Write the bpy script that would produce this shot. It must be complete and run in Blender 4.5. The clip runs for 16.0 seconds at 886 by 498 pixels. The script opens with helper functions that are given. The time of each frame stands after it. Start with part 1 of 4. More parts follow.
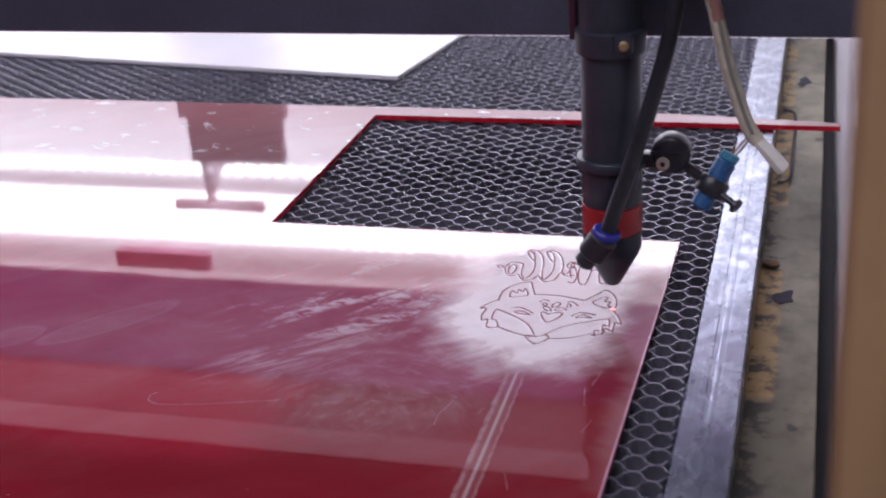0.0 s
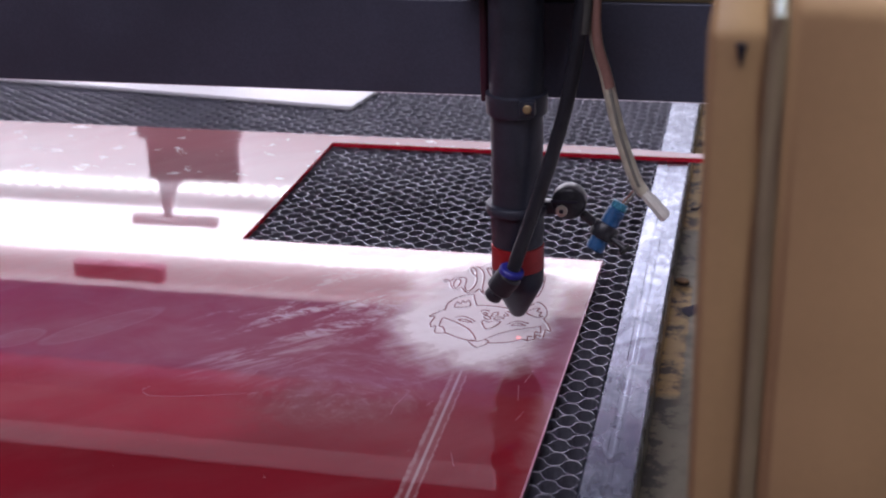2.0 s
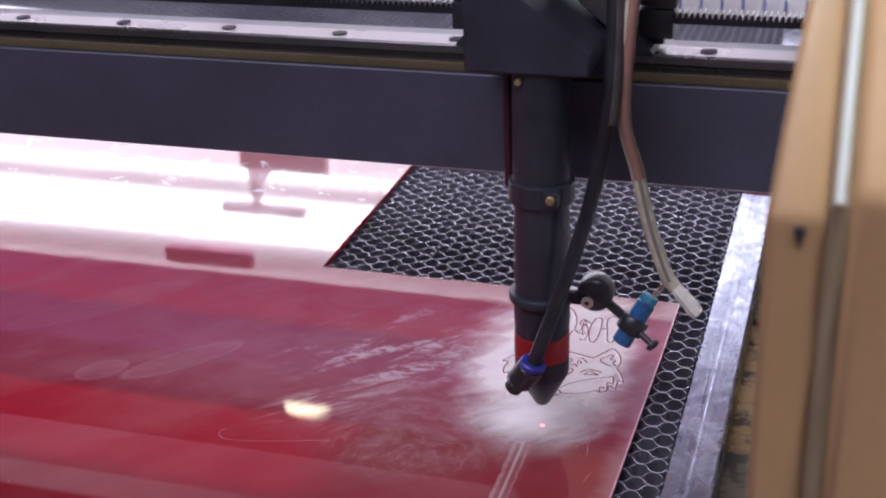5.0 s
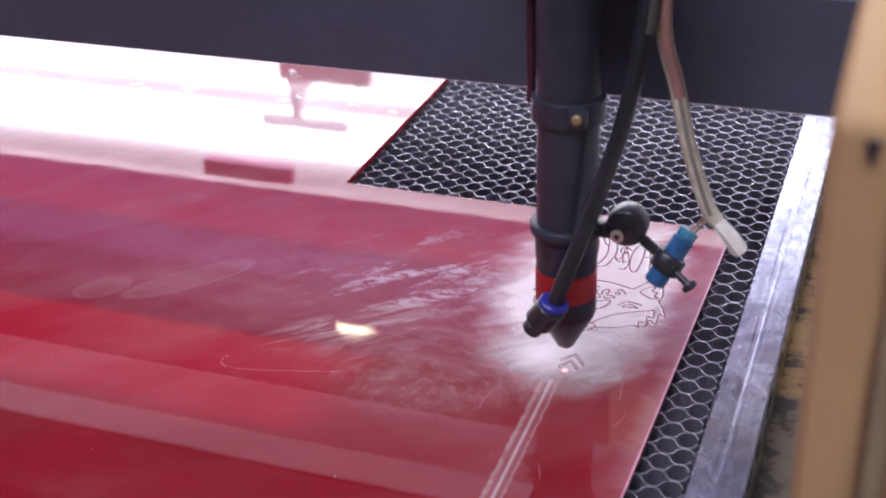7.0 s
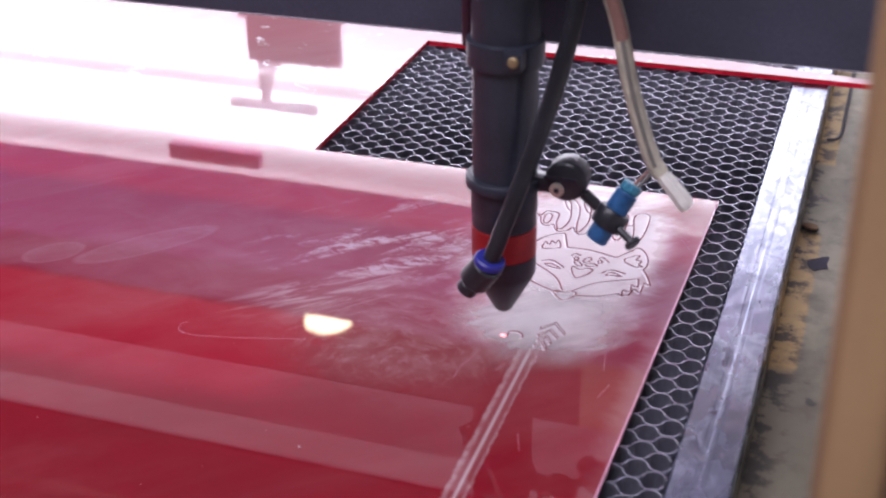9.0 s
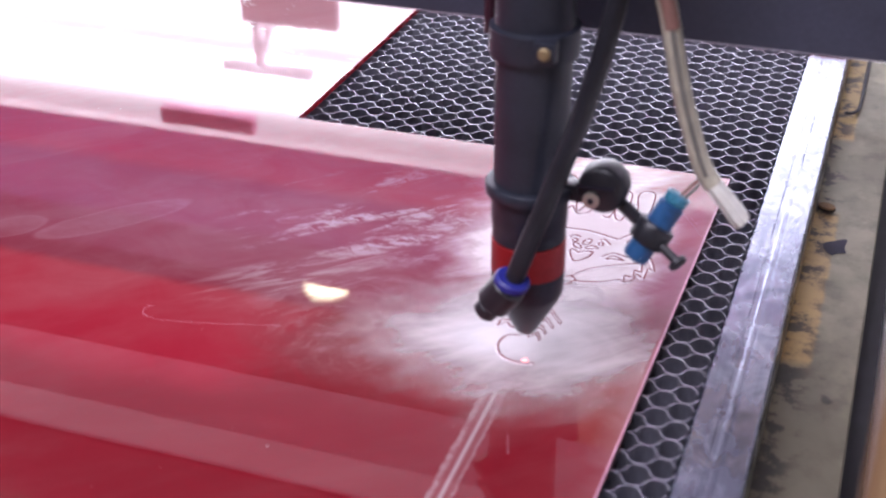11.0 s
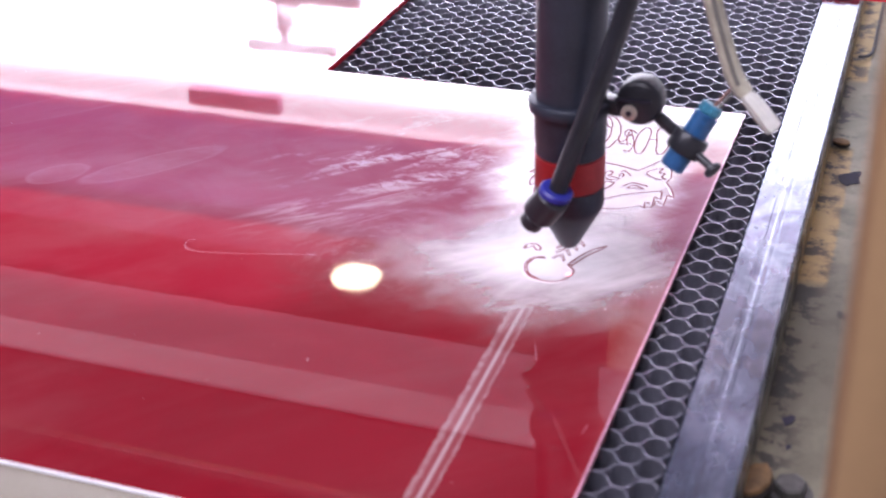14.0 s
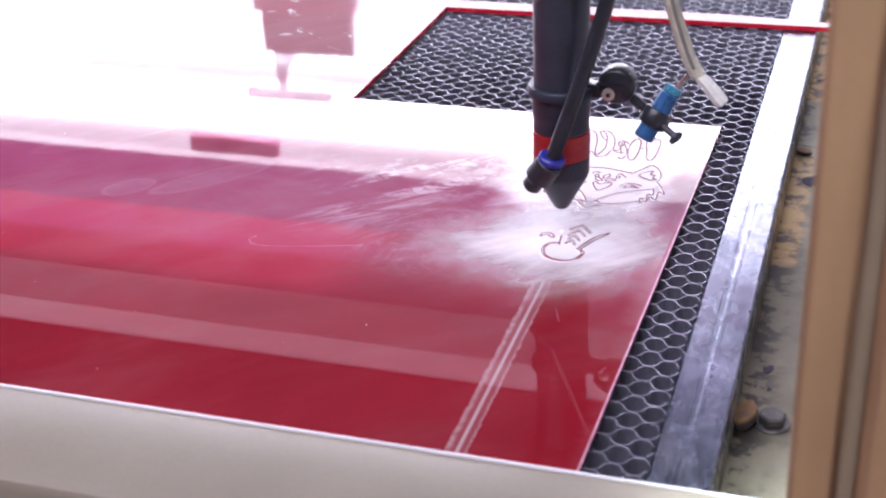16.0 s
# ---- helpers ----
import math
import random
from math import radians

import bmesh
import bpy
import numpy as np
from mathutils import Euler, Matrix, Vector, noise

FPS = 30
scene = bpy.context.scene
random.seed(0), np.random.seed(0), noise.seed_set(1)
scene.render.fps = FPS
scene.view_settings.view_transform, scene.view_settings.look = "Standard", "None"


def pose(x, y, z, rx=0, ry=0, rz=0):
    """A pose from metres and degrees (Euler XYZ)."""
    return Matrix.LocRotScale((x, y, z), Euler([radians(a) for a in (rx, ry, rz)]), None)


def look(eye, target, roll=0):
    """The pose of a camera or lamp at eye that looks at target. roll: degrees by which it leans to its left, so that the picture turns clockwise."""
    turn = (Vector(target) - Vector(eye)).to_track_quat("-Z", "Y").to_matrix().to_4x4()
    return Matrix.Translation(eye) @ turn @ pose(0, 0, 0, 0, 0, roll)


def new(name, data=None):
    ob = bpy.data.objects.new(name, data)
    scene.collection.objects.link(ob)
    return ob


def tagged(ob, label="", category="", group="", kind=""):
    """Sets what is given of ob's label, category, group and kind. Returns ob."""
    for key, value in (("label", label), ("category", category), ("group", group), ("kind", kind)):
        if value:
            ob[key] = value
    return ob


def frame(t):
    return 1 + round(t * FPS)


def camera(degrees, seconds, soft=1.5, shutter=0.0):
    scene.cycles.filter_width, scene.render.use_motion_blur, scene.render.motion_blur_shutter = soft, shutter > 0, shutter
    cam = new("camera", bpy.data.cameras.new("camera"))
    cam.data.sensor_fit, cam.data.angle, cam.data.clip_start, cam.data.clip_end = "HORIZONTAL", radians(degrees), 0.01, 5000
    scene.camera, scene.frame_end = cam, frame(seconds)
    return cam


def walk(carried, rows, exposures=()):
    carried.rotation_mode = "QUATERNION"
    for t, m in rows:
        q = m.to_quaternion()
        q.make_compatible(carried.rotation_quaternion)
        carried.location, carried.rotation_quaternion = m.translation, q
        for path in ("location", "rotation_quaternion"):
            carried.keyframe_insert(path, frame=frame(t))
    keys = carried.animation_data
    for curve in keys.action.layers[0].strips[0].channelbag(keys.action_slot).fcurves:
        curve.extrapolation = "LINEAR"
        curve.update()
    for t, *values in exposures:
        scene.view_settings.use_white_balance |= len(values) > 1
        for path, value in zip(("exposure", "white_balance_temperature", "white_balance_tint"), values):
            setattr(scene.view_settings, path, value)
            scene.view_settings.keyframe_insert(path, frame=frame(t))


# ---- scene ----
cam = camera(37.3, 16.0, soft=2.1)
cam.data.dof.use_dof, cam.data.dof.focus_distance, cam.data.dof.aperture_fstop = True, 0.61, 17.0
PATH = [
    (0, (0.05, -0.555, 0.242), (-0.466, 1.205, -0.557), -3.7),
    (0.5, (0.052, -0.573, 0.249), (-0.461, 1.187, -0.551), -3.3),
    (1, (0.058, -0.591, 0.253), (-0.421, 1.178, -0.548), -2.8),
    (1.5, (0.059, -0.611, 0.263), (-0.406, 1.166, -0.53), -2.5),
    (2, (0.063, -0.631, 0.276), (-0.36, 1.162, -0.505), -1.8),
    (2.5, (0.063, -0.653, 0.284), (-0.329, 1.144, -0.501), -1.6),
    (3, (0.06, -0.668, 0.296), (-0.341, 1.129, -0.486), -1.4),
    (3.5, (0.054, -0.665, 0.309), (-0.344, 1.14, -0.455), -1.2),
    (3.7, (0.051, -0.665, 0.309), (-0.354, 1.137, -0.461), -1.4),
    (5.8, (0.076, -0.578, 0.32), (-0.54, 1.096, -0.585), -2.0),
    (6, (0.074, -0.574, 0.315), (-0.542, 1.089, -0.61), -1.9),
    (6.5, (0.068, -0.568, 0.303), (-0.543, 1.076, -0.658), -1.8),
    (7, (0.066, -0.564, 0.292), (-0.557, 1.084, -0.653), -2.1),
    (7.5, (0.064, -0.561, 0.28), (-0.546, 1.095, -0.66), -1.5),
    (8, (0.061, -0.558, 0.275), (-0.534, 1.119, -0.638), -0.9),
    (8.5, (0.057, -0.553, 0.266), (-0.524, 1.121, -0.662), -1.0),
    (9, (0.057, -0.546, 0.263), (-0.523, 1.12, -0.679), -0.9),
    (9.2, (0.057, -0.546, 0.266), (-0.52, 1.113, -0.691), -0.7),
    (11.5, (0.049, -0.493, 0.242), (-0.531, 1.136, -0.762), -0.3),
    (12, (0.048, -0.48, 0.235), (-0.538, 1.129, -0.799), -0.3),
    (12.5, (0.044, -0.473, 0.227), (-0.549, 1.121, -0.826), -0.4),
    (13, (0.046, -0.481, 0.225), (-0.555, 1.115, -0.82), -1.3),
    (13.5, (0.05, -0.51, 0.229), (-0.55, 1.084, -0.818), -1.8),
    (14, (0.059, -0.537, 0.238), (-0.554, 1.087, -0.756), -2.3),
    (14.5, (0.055, -0.559, 0.249), (-0.552, 1.061, -0.755), -2.5),
    (15, (0.059, -0.588, 0.249), (-0.558, 1.057, -0.707), -2.7),
    (15.5, (0.063, -0.606, 0.252), (-0.535, 1.056, -0.685), -2.7),
    (16, (0.064, -0.627, 0.255), (-0.514, 1.053, -0.663), -2.7),
]
walk(cam, [(t, look(eye, target, roll)) for t, eye, target, roll in PATH],
     [(0, 0.21, 6250, 17), (2, 0.08, 6250, 17), (3.5, 0.17, 6250, 17), (5.8, 0.68, 6250, 17), (7, 0.88, 6250, 17), (9, 0.86, 6250, 17), (12, 1.20, 6200, 17), (14, 1.30, 6150, 17), (16, 1.21, 6060, 17)])

# ---- light ----
world = bpy.data.worlds.new("workshop_air")
world.use_nodes = True
world.node_tree.nodes["Background"].inputs[0].default_value = (0.55, 0.60, 0.72, 1)
world.node_tree.nodes["Background"].inputs[1].default_value = 0.25
scene.world = world


def area_lamp(name, eye, target, sx, sy, power, color):
    data = bpy.data.lights.new(name, "AREA")
    data.shape, data.size, data.size_y, data.energy, data.color = "RECTANGLE", sx, sy, power, color
    ob = new(name, data)
    ob.matrix_world = look(eye, target)
    return ob


# unseen fill strips added to brighten the hood, then the workshop's ceiling lights
area_lamp("hood_fill_lamp", (-0.55, 0.590, 0.347), (-0.55, 0.640, 0.405), 1.15, 0.012, 0.45, (1.0, 0.80, 1.0))
area_lamp("lid_fill_lamp", (-0.55, 0.565, 0.450), (-0.55, 0.640, 0.495), 1.15, 0.012, 0.8, (1.0, 0.90, 0.95))
area_lamp("ceiling_tube_lamp", (-0.35, 0.10, 1.98), (-0.25, 0.0, 0.0), 1.2, 0.30, 7, (0.88, 0.86, 1.0))
area_lamp("ceiling_panel_lamp", (-0.55, -1.2, 2.1), (-0.2, -0.1, 0.0), 2.0, 1.5, 44, (0.93, 0.89, 1.0))
# unseen spot added to brighten the end cover alone
cover_fill = bpy.data.lights.new("cover_fill_spot", "SPOT")
cover_fill.energy, cover_fill.color, cover_fill.spot_size, cover_fill.spot_blend, cover_fill.shadow_soft_size = 450, (0.82, 1.0, 0.92), radians(9), 0.4, 0.04
new("cover_fill_spot", cover_fill).matrix_world = look((0.30, -0.34, 1.9), (0.188, -0.35, 0.25))

# ---- materials ----


class Nodes:
    """A short way to write node trees."""

    def __init__(self, name):
        self.mat = bpy.data.materials.new(name)
        self.mat.use_nodes = True
        self.tree = self.mat.node_tree
        self.bsdf = self.tree.nodes["Principled BSDF"]
        self.coord = self.tree.nodes.new("ShaderNodeTexCoord").outputs["Object"]

    def put(self, socket, value):
        if isinstance(value, bpy.types.NodeSocket):
            self.tree.links.new(value, socket)
        elif isinstance(value, (tuple, list)) and len(value) == 3 and socket.type == "RGBA":
            socket.default_value = (*value, 1)
        else:
            socket.default_value = value

    def set(self, **values):
        for key, value in values.items():
            self.put(self.bsdf.inputs[key.replace("_", " ")], value)
        return self

    def math(self, op, a, b=0.0, c=0.0):
        n = self.tree.nodes.new("ShaderNodeMath")
        n.operation = op
        for s, v in zip(n.inputs, (a, b, c)):
            self.put(s, v)
        return n.outputs[0]

    def step(self, v, lo, hi, a=0.0, b=1.0):
        n = self.tree.nodes.new("ShaderNodeMapRange")
        n.interpolation_type = "SMOOTHSTEP"
        for s, x in zip(n.inputs, (v, lo, hi, a, b)):
            self.put(s, x)
        return n.outputs[0]

    def noise(self, scale, detail=4.0, rough=0.55, stretch=(1, 1, 1), turn=0.0, warp=0.0, shift=(0, 0, 0)):
        m = self.tree.nodes.new("ShaderNodeMapping")
        m.inputs["Scale"].default_value, m.inputs["Rotation"].default_value = stretch, (0, 0, turn)
        m.inputs["Location"].default_value = shift
        self.put(m.inputs[0], self.coord)
        n = self.tree.nodes.new("ShaderNodeTexNoise")
        n.inputs["Scale"].default_value, n.inputs["Detail"].default_value = scale, detail
        n.inputs["Roughness"].default_value, n.inputs["Distortion"].default_value = rough, warp
        self.put(n.inputs["Vector"], m.outputs[0])
        return n.outputs["Fac"]

    def brushed(self, angle, scale, ratio, detail=5.0, rough=0.6, warp=0.0):
        """Noise drawn out along a direction in the x-y plane; angle in degrees."""
        x, y, z = self.xyz()
        c, t = math.cos(radians(angle)), math.sin(radians(angle))
        way = self.tree.nodes.new("ShaderNodeCombineXYZ")
        self.put(way.inputs[0], self.math("MULTIPLY", self.math("ADD", self.math("MULTIPLY", x, c), self.math("MULTIPLY", y, t)), ratio))
        self.put(way.inputs[1], self.math("SUBTRACT", self.math("MULTIPLY", y, c), self.math("MULTIPLY", x, t)))
        kept, self.coord = self.coord, way.outputs[0]
        fac = self.noise(scale, detail, rough, warp=warp)
        self.coord = kept
        return fac

    def mix(self, fac, a, b):
        n = self.tree.nodes.new("ShaderNodeMix")
        n.data_type = "RGBA"
        self.put(n.inputs[0], fac)
        self.put(n.inputs[6], a)
        self.put(n.inputs[7], b)
        return n.outputs[2]

    def bump(self, height, strength=0.3, distance=0.001):
        n = self.tree.nodes.new("ShaderNodeBump")
        n.inputs["Strength"].default_value, n.inputs["Distance"].default_value = strength, distance
        self.put(n.inputs["Height"], height)
        self.put(self.bsdf.inputs["Normal"], n.outputs[0])
        return self

    def xyz(self):
        n = self.tree.nodes.new("ShaderNodeSeparateXYZ")
        self.put(n.inputs[0], self.coord)
        return n.outputs


def plain(name, color, rough=0.5, metal=0.0, vary=0.25, scale=60.0, bump=0.15, fine=900.0, **more):
    """A surface with patches of tone, uneven gloss and fine grain."""
    m = Nodes(name)
    big, small = m.noise(scale, 5), m.noise(fine, 3)
    tone = m.math("ADD", m.math("MULTIPLY", big, 0.7), m.math("MULTIPLY", small, 0.3))
    f = m.step(tone, 0.3, 0.7)
    m.set(Base_Color=m.mix(f, tuple(c * (1 - vary) for c in color), tuple(min(1, c * (1 + vary)) for c in color)),
          Metallic=metal, Roughness=m.math("ADD", rough - 0.06, m.math("MULTIPLY", big, 0.14)), **more)
    if bump:
        m.bump(small, bump, 0.0002)
    return m.mat


def glow(name, color, strength):
    m = Nodes(name)
    m.set(Base_Color=(0.8, 0.8, 0.8), Emission_Color=color, Emission_Strength=strength)
    return m.mat


def strip_glow(name, color):
    """The lit wall round a light strip, put in as glow: bright along the strip, fading above and below."""
    m = Nodes(name)
    z = m.xyz()[2]
    s = m.math("ADD", m.step(z, 0.130, 0.200, 1.45, 2.7), m.step(z, 0.2385, 0.2430, 0.0, 4.4))
    s = m.math("MULTIPLY", s, m.math("SUBTRACT", 1.0, m.math("MULTIPLY", m.math("MULTIPLY", m.step(z, 0.224, 0.229), m.step(z, 0.236, 0.240, 1.0, 0.0)), 0.35)))
    s = m.math("MULTIPLY", s, m.step(z, 0.272, 0.318, 1.0, 0.22))
    s = m.math("MULTIPLY", s, m.step(z, 0.310, 0.334, 1.0, 0.62))
    m.set(Base_Color=(0.8, 0.8, 0.8), Emission_Color=color, Emission_Strength=s)
    return m.mat


def acrylic(name):
    """Red glossy acrylic with laser dust, wiped smears, scratches and a scuffed line."""
    m = Nodes(name)
    x, y, z = m.xyz()

    def oval(cx, cy, rx, ry, turn=0.0):
        dx, dy = m.math("SUBTRACT", x, cx), m.math("SUBTRACT", y, cy)
        c, t = math.cos(radians(turn)), math.sin(radians(turn))
        a = m.math("DIVIDE", m.math("MULTIPLY_ADD", dx, c, m.math("MULTIPLY", dy, t)), rx)
        b = m.math("DIVIDE", m.math("MULTIPLY_ADD", dy, c, m.math("MULTIPLY", dx, -t)), ry)
        return m.math("SQRT", m.math("MULTIPLY_ADD", a, a, m.math("MULTIPLY", b, b)))

    def off(v, by):
        return m.math("MULTIPLY", m.math("SUBTRACT", v, 0.5), by)

    wisp = m.noise(26, 8, 0.62, (1, 1.6, 1), 0.5, 1.2)
    fine = m.noise(140, 6, 0.7, (1, 1.9, 1), 0.35, 0.8)
    cloud = m.noise(9, 5, 0.55, (1, 1.4, 1), 0.2, 0.6)
    drag, hairs = m.brushed(42, 58, 0.26, 7, 0.66, 0.5), m.brushed(42, 190, 0.15, 5, 0.65, 1.1)
    # powder round the finished drawing, thickest in a ring round its outline
    d = m.math("ADD", oval(-0.0470, -0.0640, 0.050, 0.064), m.math("ADD", m.math("ADD", off(wisp, 0.6), off(drag, 0.8)), off(cloud, 0.7)))
    halo = m.step(d, 0.46, 1.22, 0.97, 0.0)
    halo = m.math("MULTIPLY", halo, m.step(d, 0.30, 0.70, 0.78, 1.0))
    halo = m.math("MULTIPLY", halo, m.step(m.math("ADD", x, m.math("MULTIPLY", wisp, 0.02)), -0.016, 0.004, 1.0, 0.22))
    halo = m.math("MULTIPLY", halo, m.step(fine, 0.15, 0.55, 0.86, 1.0))
    # crisp wisps dragged aslant beside it
    side = m.step(oval(-0.128, -0.078, 0.075, 0.050, 20), 0.35, 1.0, 1.0, 0.0)
    streak = m.math("MULTIPLY", m.step(drag, 0.50, 0.62), m.step(fine, 0.38, 0.58))
    streak = m.math("MULTIPLY", m.math("MULTIPLY", streak, side), 0.46)
    # a cloth's long hair lines
    lane = m.step(oval(-0.140, -0.130, 0.050, 0.022, 40), 0.35, 1.0, 1.0, 0.0)
    lane = m.math("MULTIPLY", m.math("MULTIPLY_ADD", m.step(hairs, 0.46, 0.64), 0.22, 0.03), lane)
    # arcs left by a wiping cloth
    ax, ay = m.math("ADD", x, 0.093), m.math("ADD", y, 0.182)
    rad = m.math("SQRT", m.math("ADD", m.math("MULTIPLY", ax, ax), m.math("MULTIPLY", ay, ay)))
    way = m.tree.nodes.new("ShaderNodeCombineXYZ")
    m.put(way.inputs[0], m.math("MULTIPLY_ADD", wisp, 0.020, rad))
    m.put(way.inputs[1], m.math("MULTIPLY", m.math("ARCTAN2", ay, ax), 0.010))
    kept, m.coord = m.coord, way.outputs[0]
    arc, arc_fine = m.noise(120, 5, 0.6), m.noise(380, 4, 0.6)
    m.coord = kept
    swept = m.math("MULTIPLY", m.step(oval(-0.100, -0.148, 0.062, 0.046), 0.30, 1.0, 1.0, 0.0), m.step(cloud, 0.3, 0.6, 0.5, 1.0))
    arcs = m.math("ADD", m.math("MULTIPLY", m.step(arc, 0.38, 0.70), 0.13), m.math("MULTIPLY", m.step(arc_fine, 0.50, 0.66), 0.12))
    arcs = m.math("MULTIPLY", m.math("ADD", arcs, 0.035), swept)
    # a milky veil, and a thin film everywhere
    broad = m.step(m.math("ADD", oval(-0.135, -0.100, 0.20, 0.12), off(cloud, 0.7)), 0.30, 1.0, 1.0, 0.0)
    veil = m.math("MULTIPLY", m.math("MULTIPLY_ADD", m.step(wisp, 0.30, 0.75), 0.045, 0.018), broad)
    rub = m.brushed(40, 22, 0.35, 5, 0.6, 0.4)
    film_and_sheen = m.math("ADD", 0.016, m.math("MULTIPLY", m.step(rub, 0.40, 0.75), 0.055))
    film_and_sheen = m.math("MULTIPLY", film_and_sheen, m.step(y, -0.23, -0.13, 0.40, 1.0))
    # far part paler still: dust, and the rear's reflection put into the colour
    film_and_sheen = m.math("ADD", film_and_sheen, m.math("MULTIPLY", m.step(m.math("ADD", y, off(cloud, 0.05)), -0.01, 0.09), 0.15))
    # finger smears with pale rims
    smear = None
    for cx, cy, rx, ry, turn, amount in ((-0.228, -0.114, 0.031, 0.0085, 47, 1.0), (-0.263, -0.133, 0.013, 0.0080, 45, 0.9), (-0.157, -0.088, 0.011, 0.0045, 44, 0.9), (-0.300, -0.070, 0.050, 0.012, 46, 0.3)):
        ov = m.math("ADD", oval(cx, cy, rx, ry, turn), off(wisp, 0.30))
        rim = m.math("MULTIPLY", m.step(ov, 0.78, 0.98), m.step(ov, 0.98, 1.10, 1.0, 0.0))
        one = m.math("MULTIPLY", m.math("ADD", m.math("MULTIPLY", rim, 0.06), m.step(ov, 0.75, 1.0, 0.035, 0.0)), amount)
        smear = one if smear is None else m.math("MAXIMUM", smear, one)
    smear = m.math("MULTIPLY", smear, m.step(fine, 0.3, 0.6, 0.6, 1.0))
    # scuffed line where the film was slit, with torn edges
    lx = m.math("ADD", x, 0.0484)
    torn = off(m.noise(240, 5, 0.7), 0.0026)
    lt = m.math("ADD", lx, torn)
    span = m.math("MULTIPLY", m.step(lt, -0.0044, -0.0039), m.step(lt, 0.0031, 0.0035, 1.0, 0.0))
    left = m.math("MULTIPLY", m.step(lt, -0.0044, -0.0039), m.step(lt, -0.0030, -0.0020, 1.0, 0.0))
    right = m.math("MULTIPLY", m.step(lt, 0.0023, 0.0029), m.step(lt, 0.0031, 0.0037, 1.0, 0.0))
    core = m.step(m.math("ABSOLUTE", lx), 0.0003, 0.0009, 1.0, 0.0)
    line = m.math("ADD", m.math("MULTIPLY", span, 0.05), m.math("MULTIPLY", m.math("MAXIMUM", left, right), m.step(fine, 0.3, 0.6, 0.04, 0.18)))
    line = m.math("MULTIPLY", m.math("ADD", line, m.math("MULTIPLY", core, 0.31)), m.step(y, -0.122, -0.110, 1.0, 0.0))
    # specks, and torn flecks of film on the far strip
    speck = m.step(m.noise(420, 1, 0.4, shift=(3, 1, 0)), 0.81, 0.84, 0.0, 0.35)
    fleck = m.math("MULTIPLY", m.step(m.noise(46, 5, 0.62, (1.0, 1.5, 1), 0.4, 0.4, (4, 2, 0)), 0.61, 0.66, 0.0, 0.60), m.step(y, 0.05, 0.12))
    dust = m.math("MAXIMUM", m.math("MAXIMUM", halo, fleck), m.math("MAXIMUM", streak, line))
    # the lilac sheen along the right edge, put into the colour as paleness
    rim_sheen = m.math("MULTIPLY", m.step(m.math("ADD", x, off(wisp, 0.020)), -0.014, -0.001, 0.0, 0.16), m.step(y, -0.23, -0.16, 0.2, 1.0))
    for extra in (rim_sheen, lane, arcs, veil, film_and_sheen, smear, speck):
        dust = m.math("ADD", dust, m.math("MULTIPLY", extra, m.math("SUBTRACT", 1.0, dust)))
    dust = m.math("MINIMUM", dust, 0.96)
    # bands in the base red: brighter scarlet ones, and a violet one between them
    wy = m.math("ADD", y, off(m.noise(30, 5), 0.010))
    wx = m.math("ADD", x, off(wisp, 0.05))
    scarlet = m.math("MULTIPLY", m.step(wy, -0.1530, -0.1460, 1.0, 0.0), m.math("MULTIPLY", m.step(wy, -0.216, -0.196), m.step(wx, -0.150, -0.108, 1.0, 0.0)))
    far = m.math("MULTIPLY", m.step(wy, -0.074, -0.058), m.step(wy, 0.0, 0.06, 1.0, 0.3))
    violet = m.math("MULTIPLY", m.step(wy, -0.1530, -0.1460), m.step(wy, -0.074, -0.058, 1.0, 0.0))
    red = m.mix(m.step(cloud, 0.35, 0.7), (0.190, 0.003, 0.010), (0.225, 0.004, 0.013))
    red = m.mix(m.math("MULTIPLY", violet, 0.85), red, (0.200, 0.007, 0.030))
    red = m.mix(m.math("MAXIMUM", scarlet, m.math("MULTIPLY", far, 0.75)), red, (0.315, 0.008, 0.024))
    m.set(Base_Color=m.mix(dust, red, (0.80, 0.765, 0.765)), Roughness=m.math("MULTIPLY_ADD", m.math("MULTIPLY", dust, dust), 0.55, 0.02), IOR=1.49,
          Specular_IOR_Level=m.step(dust, 0.2, 0.9, 0.5, 0.22))
    m.bump(m.math("ADD", m.math("MULTIPLY", cloud, 1.0), m.math("MULTIPLY", fine, 0.02)), 0.02, 0.002)
    return m.mat


def brushed(name):
    m = Nodes(name)
    x, y, z = m.xyz()
    lines = m.noise(900, 3, 0.6, (1, 0.01, 1))
    blot = m.noise(35, 6, 0.65, (1, 0.6, 1), 0, 0.5)
    smudge = m.noise(120, 4, 0.6, (1.0, 0.5, 1))
    tone = m.math("ADD", m.math("MULTIPLY", lines, 0.4), m.math("MULTIPLY", blot, 0.6))
    worn = m.step(m.noise(55, 6, 0.7, (1.0, 0.7, 1), 0, 1.0, (2, 1, 0)), 0.40, 0.62, 0.30, 1.0)
    m.set(Base_Color=m.mix(worn, (0.07, 0.08, 0.12), m.mix(m.step(tone, 0.3, 0.7), (0.15, 0.17, 0.22), (0.29, 0.315, 0.385))), Metallic=0.92,
          Roughness=m.math("MULTIPLY_ADD", m.step(smudge, 0.35, 0.7), 0.10, 0.22))
    return m.bump(lines, 0.08, 0.0002).mat


